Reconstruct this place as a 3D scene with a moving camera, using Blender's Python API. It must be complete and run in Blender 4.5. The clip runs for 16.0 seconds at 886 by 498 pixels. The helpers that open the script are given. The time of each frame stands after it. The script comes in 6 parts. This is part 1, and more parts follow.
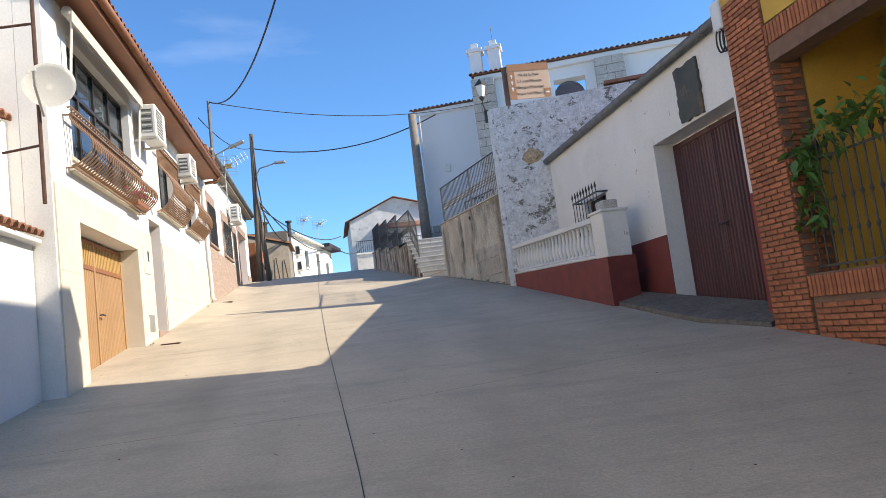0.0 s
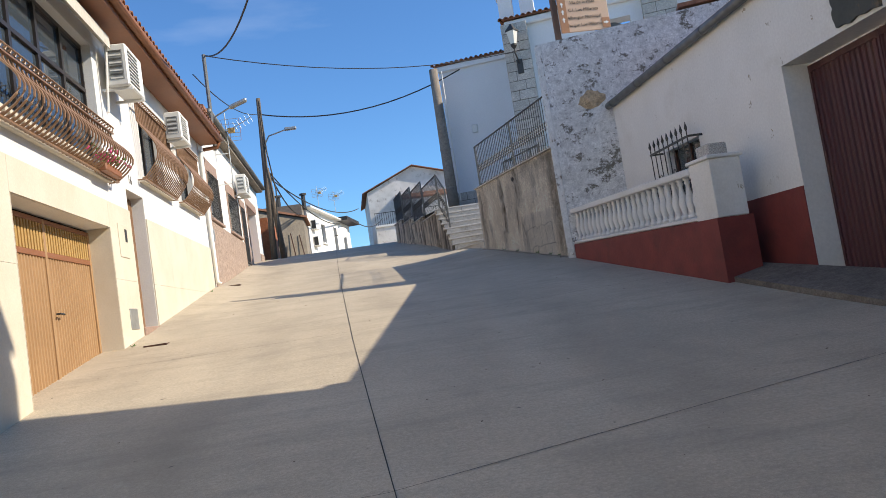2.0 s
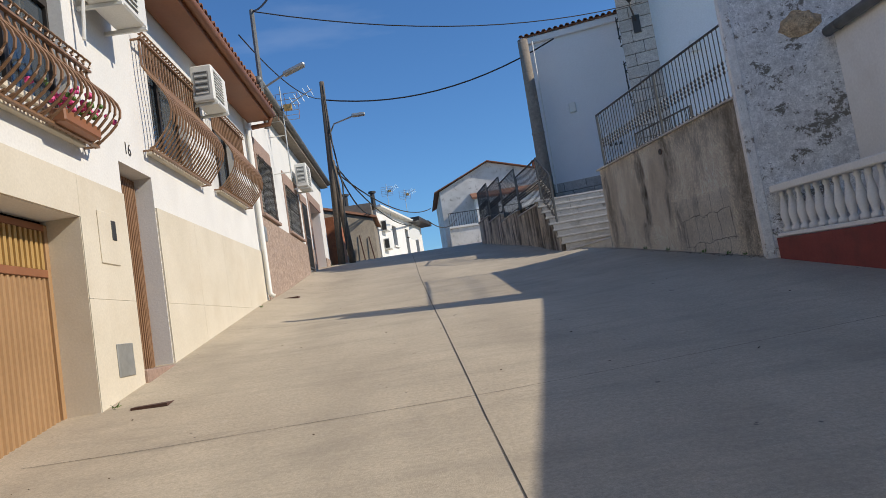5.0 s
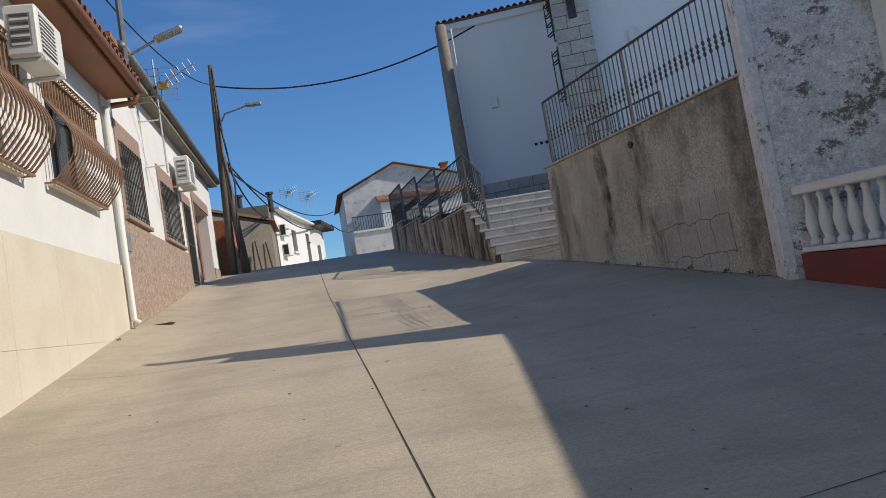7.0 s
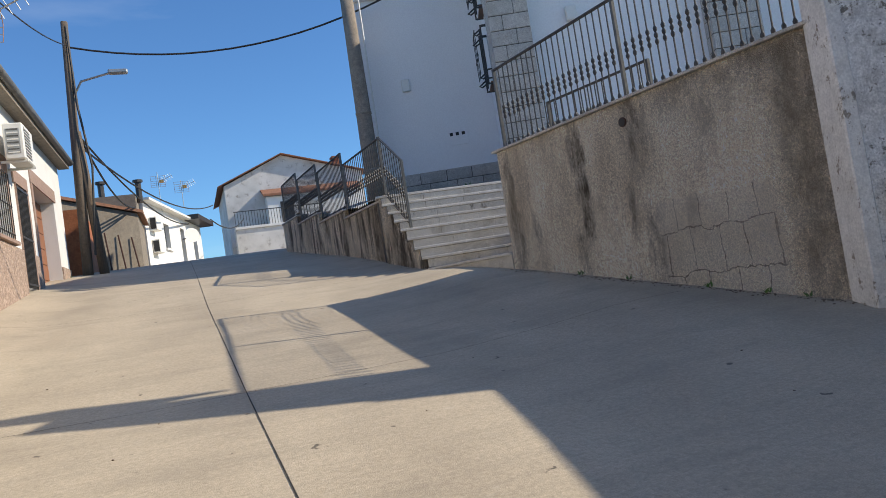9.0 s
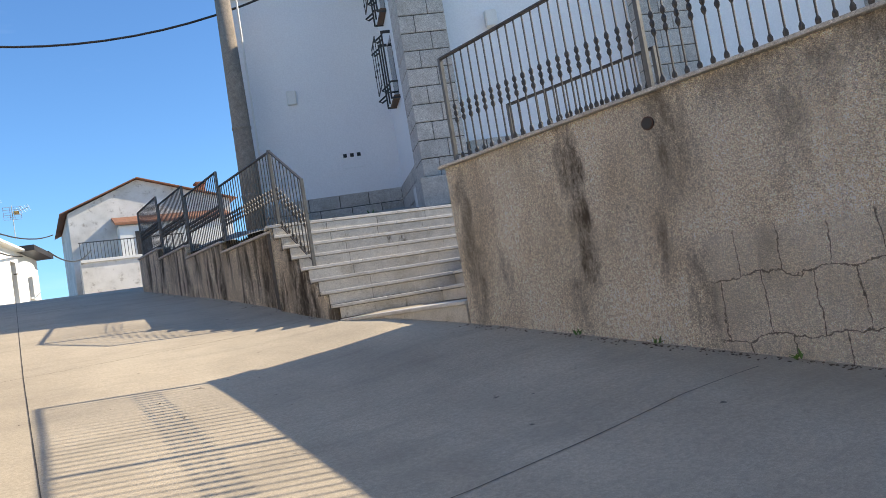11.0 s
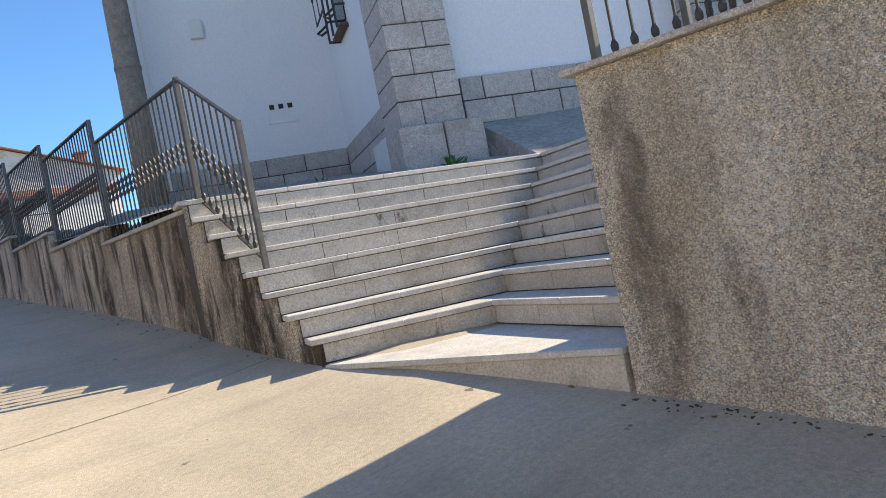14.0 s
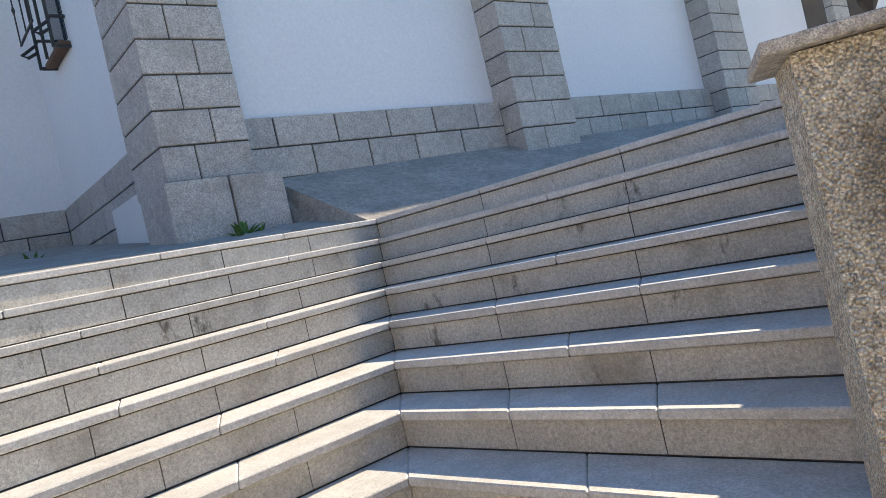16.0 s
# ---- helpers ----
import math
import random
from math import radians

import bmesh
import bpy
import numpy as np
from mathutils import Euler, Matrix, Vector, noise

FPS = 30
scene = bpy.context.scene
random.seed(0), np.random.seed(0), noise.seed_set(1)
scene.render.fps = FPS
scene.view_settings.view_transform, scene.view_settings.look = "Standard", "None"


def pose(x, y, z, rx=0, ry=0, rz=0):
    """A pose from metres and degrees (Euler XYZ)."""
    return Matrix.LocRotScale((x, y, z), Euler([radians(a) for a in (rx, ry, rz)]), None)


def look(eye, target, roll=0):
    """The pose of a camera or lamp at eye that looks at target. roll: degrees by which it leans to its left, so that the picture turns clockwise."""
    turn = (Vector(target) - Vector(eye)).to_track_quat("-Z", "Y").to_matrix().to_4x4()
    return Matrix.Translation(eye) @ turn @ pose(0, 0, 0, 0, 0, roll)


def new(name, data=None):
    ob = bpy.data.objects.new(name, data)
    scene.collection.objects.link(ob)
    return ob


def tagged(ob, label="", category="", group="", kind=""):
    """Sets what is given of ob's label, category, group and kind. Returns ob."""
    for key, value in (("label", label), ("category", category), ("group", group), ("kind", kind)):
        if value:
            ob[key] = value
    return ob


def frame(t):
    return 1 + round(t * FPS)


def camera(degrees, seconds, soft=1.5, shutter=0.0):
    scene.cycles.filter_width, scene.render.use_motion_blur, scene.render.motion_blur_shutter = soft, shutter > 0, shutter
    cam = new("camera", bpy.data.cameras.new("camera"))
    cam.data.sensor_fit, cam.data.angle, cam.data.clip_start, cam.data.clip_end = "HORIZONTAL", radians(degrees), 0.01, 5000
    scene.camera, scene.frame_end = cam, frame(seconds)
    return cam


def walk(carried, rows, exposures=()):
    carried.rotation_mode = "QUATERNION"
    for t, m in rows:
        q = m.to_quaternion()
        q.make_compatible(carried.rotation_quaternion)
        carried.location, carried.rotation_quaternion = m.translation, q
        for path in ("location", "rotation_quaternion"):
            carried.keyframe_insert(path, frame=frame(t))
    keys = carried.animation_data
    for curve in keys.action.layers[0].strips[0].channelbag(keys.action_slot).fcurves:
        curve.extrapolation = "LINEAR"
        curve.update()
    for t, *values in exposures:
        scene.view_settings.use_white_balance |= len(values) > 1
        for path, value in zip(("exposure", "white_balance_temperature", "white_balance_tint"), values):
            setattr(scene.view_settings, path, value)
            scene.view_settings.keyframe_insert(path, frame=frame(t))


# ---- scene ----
cam = camera(62.9, 16.0, soft=0.7)
METRES, EYE, TILT, LEAN, TURN = 22.0, 1.41, 0.0, 0.0, -9.4
ROWS = [
    (0.0, 0.0, 0.0, 0.0, 0.76, 6.15, 7.1),
    (0.5, -0.0068, 0.0336, 0.0031, -0.21, 5.05, 7.22),
    (1.0, -0.012, 0.0667, 0.0078, 1.5, 4.56, 7.81),
    (1.5, -0.0197, 0.0984, 0.0116, 1.26, 4.19, 7.49),
    (2.0, -0.0242, 0.1304, 0.0146, 2.24, 4.05, 8.7),
    (2.5, -0.033, 0.1628, 0.0167, 2.17, 3.04, 9.14),
    (3.0, -0.0389, 0.1974, 0.0188, 4.58, 3.22, 9.17),
    (3.5, -0.0504, 0.2292, 0.0236, 6.55, 4.39, 8.48),
    (4.0, -0.058, 0.2606, 0.0261, 7.64, 4.89, 8.95),
    (6.5, -0.094, 0.4102, 0.0466, 5.99, 5.17, 8.48),
    (7.0, -0.0974, 0.4403, 0.0516, -0.42, 4.14, 9.47),
    (7.5, -0.0985, 0.4705, 0.056, -3.95, 4.58, 10.99),
    (8.0, -0.1068, 0.5018, 0.0597, -5.88, 3.59, 10.34),
    (10.5, -0.1236, 0.6531, 0.0774, -17.1, 2.59, 8.76),
    (11.0, -0.1216, 0.6838, 0.0829, -20.31, 3.47, 9.45),
    (11.5, -0.1218, 0.7141, 0.0872, -23.17, 3.33, 9.49),
    (12.0, -0.1188, 0.7444, 0.0924, -24.21, 2.94, 9.74),
    (12.5, -0.1177, 0.7742, 0.0972, -25.96, 1.84, 9.49),
    (13.0, -0.113, 0.8025, 0.1004, -26.03, 1.63, 9.83),
    (13.5, -0.1121, 0.8344, 0.1041, -25.57, 0.44, 10.32),
    (14.0, -0.1045, 0.8628, 0.1073, -27.98, -0.21, 11.18),
    (14.5, -0.1006, 0.8909, 0.113, -31.63, 0.42, 12.15),
    (15.0, -0.094, 0.9172, 0.1171, -37.14, 1.14, 12.54),
    (15.5, -0.0852, 0.9447, 0.1217, -41.86, 0.87, 13.07),
    (16.0, -0.0752, 0.9694, 0.1275, -49.83, 0.08, 12.96),
]
walk(cam, [(t, pose(0, 0, EYE, TILT, LEAN, TURN) @ pose(METRES * x, METRES * y, METRES * z, 90 + pitch, roll, yaw)) for t, x, y, z, yaw, pitch, roll in ROWS],
     exposures=[(0.0, 0.94, 7200, 10), (1.5, 0.75, 7200, 10), (3.5, 0.3, 6900, 10), (4.2, 0.26, 6900, 10), (6.5, -0.23, 6900, 10), (7.0, 0.0, 7000, 10), (7.5, 0.4, 7100, 10), (8.2, 0.39, 7100, 10), (10.5, 0.55, 7500, 10), (11.0, 0.9, 7600, 10), (12.5, 1.06, 7800, 10), (13.0, 1.08, 7800, 10), (13.5, 0.98, 7700, 10), (14.0, 1.04, 7700, 10), (15.0, 1.18, 7600, 10), (15.5, 1.2, 7600, 10), (16.0, 1.13, 7900, 10)])

# ---- world, sun, exposure ----
SUN = Vector((1.42, -0.35, 1.0)).normalized()
world = bpy.data.worlds.new("world")
scene.world = world
world.use_nodes = True
wn = world.node_tree
sky = wn.nodes.new("ShaderNodeTexSky")
sky.sky_type, sky.sun_disc = "NISHITA", False
sky.sun_elevation = math.asin(SUN.z)
sky.sun_rotation = math.atan2(SUN.x, SUN.y)
sky.air_density, sky.dust_density, sky.ozone_density = 1.0, 0.3, 3.0
# thin streaks of high cloud
tc = wn.nodes.new("ShaderNodeTexCoord")
mp = wn.nodes.new("ShaderNodeMapping")
mp.inputs["Scale"].default_value = (1.6, 1.6, 7.0)
cn = wn.nodes.new("ShaderNodeTexNoise")
cn.inputs["Scale"].default_value, cn.inputs["Detail"].default_value = 2.2, 7
cr = wn.nodes.new("ShaderNodeMapRange")
cr.inputs["From Min"].default_value, cr.inputs["From Max"].default_value = 0.62, 0.95
cr.inputs["To Max"].default_value = 0.16
cm = wn.nodes.new("ShaderNodeMixRGB")
cm.inputs[2].default_value = (7.0, 7.6, 8.6, 1)
tint = wn.nodes.new("ShaderNodeMixRGB")
tint.blend_type = "MULTIPLY"
tint.inputs[0].default_value = 1.0
tint.inputs[2].default_value = (0.45, 0.77, 1.10, 1)
wn.links.new(tc.outputs["Generated"], mp.inputs["Vector"])
wn.links.new(mp.outputs["Vector"], cn.inputs["Vector"])
wn.links.new(cn.outputs["Fac"], cr.inputs["Value"])
wn.links.new(cr.outputs["Result"], cm.inputs[0])
wn.links.new(sky.outputs[0], tint.inputs[1])
wn.links.new(tint.outputs[0], cm.inputs[1])
bg = wn.nodes["Background"]
wn.links.new(cm.outputs[0], bg.inputs[0])
bg.inputs[1].default_value = 0.125
sun = new("sun", bpy.data.lights.new("sun", "SUN"))
sun.data.energy, sun.data.angle, sun.data.color = 3.85, radians(0.5), (1.0, 0.93, 0.82)
sun.matrix_world = look(SUN * 60, (0, 0, 0))


# ---- materials ----
def surf(name, c1, c2, scale=6.0, rough=0.8, bump=0.15, fine=60.0, metal=0.0, stain=None, s_scale=0.6, s_amt=0.5, s_edge=(0.5, 0.7),
         stretch=(1, 1, 1), crack=None, rand=0.0, bump_d=0.01, pebble=0.0, grain=0.05):
    """Two-scale colour with stains, fine relief, optional cracks and variation from piece to piece."""
    m = bpy.data.materials.new(name)
    m.use_nodes = True
    n, l = m.node_tree.nodes, m.node_tree.links
    b = n["Principled BSDF"]
    co = n.new("ShaderNodeTexCoord")
    mpn = n.new("ShaderNodeMapping")
    mpn.inputs["Scale"].default_value = stretch
    l.new(co.outputs["Object"], mpn.inputs["Vector"])
    a = n.new("ShaderNodeTexNoise")
    a.inputs["Scale"].default_value, a.inputs["Detail"].default_value = scale, 6
    l.new(mpn.outputs["Vector"], a.inputs["Vector"])
    r1 = n.new("ShaderNodeMapRange")
    r1.inputs["From Min"].default_value, r1.inputs["From Max"].default_value = 0.32, 0.68
    l.new(a.outputs["Fac"], r1.inputs["Value"])
    mix = n.new("ShaderNodeMixRGB")
    mix.inputs[1].default_value, mix.inputs[2].default_value = (*c1, 1), (*c2, 1)
    l.new(r1.outputs["Result"], mix.inputs[0])
    out = mix.outputs[0]
    g = n.new("ShaderNodeTexNoise")
    g.inputs["Scale"].default_value, g.inputs["Detail"].default_value = fine, 4
    l.new(co.outputs["Object"], g.inputs["Vector"])
    gm = n.new("ShaderNodeMixRGB")
    gm.blend_type = "MULTIPLY"
    gm.inputs[0].default_value = 1.0
    gr = n.new("ShaderNodeMapRange")
    gr.inputs["From Min"].default_value, gr.inputs["From Max"].default_value = 0.3, 0.7
    gr.inputs["To Min"].default_value, gr.inputs["To Max"].default_value = 1 - grain, 1 + grain
    l.new(g.outputs["Fac"], gr.inputs["Value"])
    l.new(out, gm.inputs[1])
    l.new(gr.outputs["Result"], gm.inputs[2])
    out = gm.outputs[0]
    height = g.outputs["Fac"]
    if grain > 0.1:
        k = n.new("ShaderNodeTexNoise")
        k.inputs["Scale"].default_value, k.inputs["Detail"].default_value, k.inputs["Roughness"].default_value = fine / 4.5, 5, 0.8
        l.new(co.outputs["Object"], k.inputs["Vector"])
        kr = n.new("ShaderNodeMapRange")
        kr.inputs["From Min"].default_value, kr.inputs["From Max"].default_value = 0.36, 0.64
        kr.inputs["To Min"].default_value, kr.inputs["To Max"].default_value = 1 - grain, 1 + grain
        l.new(k.outputs["Fac"], kr.inputs["Value"])
        km = n.new("ShaderNodeMixRGB")
        km.blend_type = "MULTIPLY"
        km.inputs[0].default_value = 1.0
        l.new(out, km.inputs[1])
        l.new(kr.outputs["Result"], km.inputs[2])
        out = km.outputs[0]
    if stain:
        s = n.new("ShaderNodeTexNoise")
        s.inputs["Scale"].default_value, s.inputs["Detail"].default_value, s.inputs["Roughness"].default_value = s_scale, 9, 0.65
        l.new(mpn.outputs["Vector"], s.inputs["Vector"])
        r2 = n.new("ShaderNodeMapRange")
        r2.inputs["From Min"].default_value, r2.inputs["From Max"].default_value = s_edge
        r2.inputs["To Max"].default_value = s_amt
        l.new(s.outputs["Fac"], r2.inputs["Value"])
        m2 = n.new("ShaderNodeMixRGB")
        m2.inputs[2].default_value = (*stain, 1)
        l.new(r2.outputs["Result"], m2.inputs[0])
        l.new(out, m2.inputs[1])
        out = m2.outputs[0]
        ad = n.new("ShaderNodeMath")
        ad.operation = "SUBTRACT"
        l.new(height, ad.inputs[0])
        l.new(r2.outputs["Result"], ad.inputs[1])
        height = ad.outputs[0]
    if crack:
        w = n.new("ShaderNodeTexNoise")
        w.inputs["Scale"].default_value = 3.0
        l.new(co.outputs["Object"], w.inputs["Vector"])
        wm = n.new("ShaderNodeMixRGB")
        wm.inputs[0].default_value = 0.12
        l.new(co.outputs["Object"], wm.inputs[1])
        l.new(w.outputs["Color"], wm.inputs[2])
        v = n.new("ShaderNodeTexVoronoi")
        v.feature = "DISTANCE_TO_EDGE"
        v.inputs["Scale"].default_value = crack
        l.new(wm.outputs[0], v.inputs["Vector"])
        r3 = n.new("ShaderNodeMapRange")
        r3.inputs["From Min"].default_value, r3.inputs["From Max"].default_value = 0.0015, 0.006
        r3.inputs["To Min"].default_value, r3.inputs["To Max"].default_value = 0.6, 1.0
        l.new(v.outputs["Distance"], r3.inputs["Value"])
        m3 = n.new("ShaderNodeMixRGB")
        m3.blend_type = "MULTIPLY"
        m3.inputs[0].default_value = 1.0
        l.new(out, m3.inputs[1])
        l.new(r3.outputs["Result"], m3.inputs[2])
        out = m3.outputs[0]
    if pebble:
        pv = n.new("ShaderNodeTexVoronoi")
        pv.inputs["Scale"].default_value = pebble
        l.new(co.outputs["Object"], pv.inputs["Vector"])
        r5 = n.new("ShaderNodeMapRange")
        r5.inputs["From Min"].default_value, r5.inputs["From Max"].default_value = 0.1, 0.75
        r5.inputs["To Min"].default_value, r5.inputs["To Max"].default_value = 2.1, 0.95
        l.new(pv.outputs["Distance"], r5.inputs["Value"])
        m5 = n.new("ShaderNodeMixRGB")
        m5.blend_type = "MULTIPLY"
        m5.inputs[0].default_value = 1.0
        l.new(out, m5.inputs[1])
        l.new(r5.outputs["Result"], m5.inputs[2])
        out = m5.outputs[0]
        height = r5.outputs["Result"]
    if rand:
        oi = n.new("ShaderNodeObjectInfo")
        r4 = n.new("ShaderNodeMapRange")
        r4.inputs["To Min"].default_value, r4.inputs["To Max"].default_value = 1 - rand, 1 + rand
        l.new(oi.outputs["Random"], r4.inputs["Value"])
        m4 = n.new("ShaderNodeMixRGB")
        m4.blend_type = "MULTIPLY"
        m4.inputs[0].default_value = 1.0
        l.new(out, m4.inputs[1])
        l.new(r4.outputs["Result"], m4.inputs[2])
        out = m4.outputs[0]
    l.new(out, b.inputs["Base Color"])
    b.inputs["Roughness"].default_value, b.inputs["Metallic"].default_value = rough, metal
    if bump:
        bp = n.new("ShaderNodeBump")
        bp.inputs["Strength"].default_value, bp.inputs["Distance"].default_value = bump, bump_d
        l.new(height, bp.inputs["Height"])
        l.new(bp.outputs["Normal"], b.inputs["Normal"])
    return m


def before_colour(m, colour, mask, mode="MIX"):
    """Mix a colour into a material's base colour by a mask."""
    n, l = m.node_tree.nodes, m.node_tree.links
    sock = n["Principled BSDF"].inputs["Base Color"]
    old = sock.links[0].from_socket
    mx = n.new("ShaderNodeMixRGB")
    mx.blend_type = mode
    mx.inputs[2].default_value = (*colour, 1)
    l.new(mask, mx.inputs[0])
    l.new(old, mx.inputs[1])
    l.new(mx.outputs[0], sock)
    return m


def span(m, sock, lo, hi, a=0.0, b=1.0):
    r = m.node_tree.nodes.new("ShaderNodeMapRange")
    r.inputs["From Min"].default_value, r.inputs["From Max"].default_value = lo, hi
    r.inputs["To Min"].default_value, r.inputs["To Max"].default_value = a, b
    m.node_tree.links.new(sock, r.inputs["Value"])
    return r.outputs["Result"]


def calc(m, op, a, b):
    q = m.node_tree.nodes.new("ShaderNodeMath")
    q.operation = op
    for k, v in enumerate((a, b)):
        if isinstance(v, (int, float)):
            q.inputs[k].default_value = v
        else:
            m.node_tree.links.new(v, q.inputs[k])
    return q.outputs[0]


def noise_of(m, scale, stretch=(1, 1, 1), detail=6, rough=0.6, shift=(0, 0, 0)):
    n, l = m.node_tree.nodes, m.node_tree.links
    co, mpn, tx = n.new("ShaderNodeTexCoord"), n.new("ShaderNodeMapping"), n.new("ShaderNodeTexNoise")
    mpn.inputs["Scale"].default_value, mpn.inputs["Location"].default_value = stretch, shift
    tx.inputs["Scale"].default_value, tx.inputs["Detail"].default_value, tx.inputs["Roughness"].default_value = scale, detail, rough
    l.new(co.outputs["Object"], mpn.inputs["Vector"])
    l.new(mpn.outputs["Vector"], tx.inputs["Vector"])
    return tx.outputs["Fac"]


def speckle(m, colour, scale, lo, hi, amount, stretch=(1, 1, 1), detail=6, rough=0.6, shift=(0, 0, 0)):
    return before_colour(m, colour, span(m, noise_of(m, scale, stretch, detail, rough, shift), lo, hi, 0.0, amount))


def wall_marks(m, origin, along, streaks, dark, patch=None):
    """Run-off streaks on one wall, as (distance along it, half width, top, foot, strength), and a block-cracked patch."""
    n, l = m.node_tree.nodes, m.node_tree.links
    co, sub, dot, sep = n.new("ShaderNodeTexCoord"), n.new("ShaderNodeVectorMath"), n.new("ShaderNodeVectorMath"), n.new("ShaderNodeSeparateXYZ")
    sub.operation, dot.operation = "SUBTRACT", "DOT_PRODUCT"
    sub.inputs[1].default_value, dot.inputs[1].default_value = origin, along
    l.new(co.outputs["Object"], sub.inputs[0])
    l.new(sub.outputs[0], dot.inputs[0])
    l.new(co.outputs["Object"], sep.inputs[0])
    warp = calc(m, "MULTIPLY", calc(m, "SUBTRACT", noise_of(m, 2.6, (1, 1, 0.5), 6, 0.7), 0.5), 0.42)
    warp2 = calc(m, "MULTIPLY", calc(m, "SUBTRACT", noise_of(m, 3.0, (1, 1, 1), 5, 0.6, (7, 3, 1)), 0.5), 0.7)
    d, z = calc(m, "ADD", dot.outputs["Value"], warp), calc(m, "ADD", sep.outputs["Z"], warp2)
    broken = span(m, noise_of(m, 7.0, (1, 1, 0.4), 8, 0.75), 0.40, 0.58, 0.25, 1.0)
    total = None
    for s0, w, top, foot, k in streaks:
        a = span(m, calc(m, "ABSOLUTE", calc(m, "SUBTRACT", d, s0), 0), w * 0.5, w * 1.15, k, 0.0)
        a = calc(m, "MULTIPLY", a, calc(m, "MULTIPLY", span(m, z, top + 0.1, top - 0.1), span(m, z, foot - 0.2, foot + 0.25)))
        total = a if total is None else calc(m, "MAXIMUM", total, a)
    before_colour(m, dark, calc(m, "MULTIPLY", total, broken))
    if patch:
        s0, s1, z0, z1, pale = patch
        small = 0.25
        dd = calc(m, "ADD", dot.outputs["Value"], calc(m, "MULTIPLY", warp, small))
        zz = calc(m, "ADD", sep.outputs["Z"], calc(m, "MULTIPLY", warp2, small))
        inside = calc(m, "MULTIPLY", calc(m, "MULTIPLY", span(m, dd, s0 - 0.08, s0 + 0.05), span(m, dd, s1 + 0.03, s1 - 0.03)),
                      calc(m, "MULTIPLY", span(m, zz, z0 - 0.05, z0 + 0.05), span(m, zz, z1 + 0.02, z1 - 0.02)))
        before_colour(m, pale, calc(m, "MULTIPLY", inside, 0.45))
        cb, br = n.new("ShaderNodeCombineXYZ"), n.new("ShaderNodeTexBrick")
        l.new(calc(m, "ADD", dot.outputs["Value"], calc(m, "MULTIPLY", warp, 0.5)), cb.inputs[0])
        l.new(calc(m, "ADD", sep.outputs["Z"], calc(m, "MULTIPLY", warp2, 0.35)), cb.inputs[1])
        l.new(cb.outputs[0], br.inputs["Vector"])
        br.inputs["Scale"].default_value, br.inputs["Mortar Size"].default_value, br.inputs["Mortar Smooth"].default_value = 1.0, 0.006, 0.6
        br.inputs["Brick Width"].default_value, br.inputs["Row Height"].default_value = 0.31, 0.43
        before_colour(m, dark, calc(m, "MULTIPLY", calc(m, "MULTIPLY", br.outputs["Fac"], inside), 0.85))
    return m


def glass_mat(name, tint_c):
    m = bpy.data.materials.new(name)
    m.use_nodes = True
    b = m.node_tree.nodes["Principled BSDF"]
    b.inputs["Base Color"].default_value = (*tint_c, 1)
    b.inputs["Roughness"].default_value, b.inputs["Transmission Weight"].default_value = 0.03, 0.6
    return m


M_ROAD = surf("concrete_road", (0.51, 0.435, 0.325), (0.42, 0.355, 0.265), 1.1, 0.85, 0.5, 170, stain=(0.27, 0.23, 0.175), s_scale=0.6, s_amt=0.5, s_edge=(0.48, 0.72), bump_d=0.004, stretch=(1, 0.55, 1), grain=0.16)
speckle(M_ROAD, (0.22, 0.19, 0.15), 1.6, 0.50, 0.75, 0.45, (0.35, 1.5, 1), 8, 0.7)
speckle(M_ROAD, (0.30, 0.26, 0.20), 5.0, 0.50, 0.70, 0.35, (0.6, 6, 1), 7, 0.75, (3, 0, 0))
speckle(M_ROAD, (0.07, 0.06, 0.05), 7.0, 0.73, 0.76, 0.8, (1, 1, 1), 3, 0.5, (0, 5, 0))
speckle(M_ROAD, (0.58, 0.52, 0.43), 3.5, 0.62, 0.72, 0.35, (1, 1.2, 1), 7, 0.75, (9, 5, 0))
M_DRIVE = surf("dark_concrete", (0.17, 0.15, 0.125), (0.12, 0.105, 0.09), 2.0, 0.9, 0.4, 50, stain=(0.07, 0.06, 0.05), s_amt=0.6, grain=0.25)
M_JOINT = surf("tar_joint", (0.02, 0.02, 0.02), (0.04, 0.038, 0.035), 8, 0.9, 0.1)
M_WHITE = surf("white_paint", (0.74, 0.73, 0.70), (0.68, 0.67, 0.645), 1.5, 0.85, 0.2, 40, stain=(0.62, 0.60, 0.56), s_scale=0.8, s_amt=0.35)
M_CHURCH = surf("church_white", (0.80, 0.80, 0.79), (0.76, 0.76, 0.76), 0.6, 0.9, 0.08, 30)
M_EDGE = surf("flaking_white_edge", (0.76, 0.745, 0.71), (0.68, 0.665, 0.62), 3.0, 0.9, 0.5, 50, grain=0.12)
speckle(M_EDGE, (0.22, 0.18, 0.13), 6.0, 0.57, 0.59, 0.85, (1, 1, 0.6), 10, 0.8)
M_OLDWHITE = surf("old_white_paint", (0.78, 0.76, 0.715), (0.72, 0.70, 0.655), 1.2, 0.9, 0.4, 30, stain=(0.52, 0.47, 0.38), s_scale=1.4, s_amt=0.35, s_edge=(0.55, 0.75))
speckle(M_OLDWHITE, (0.30, 0.245, 0.16), 4.5, 0.645, 0.66, 0.85, (1, 1, 0.7), 10, 0.75)
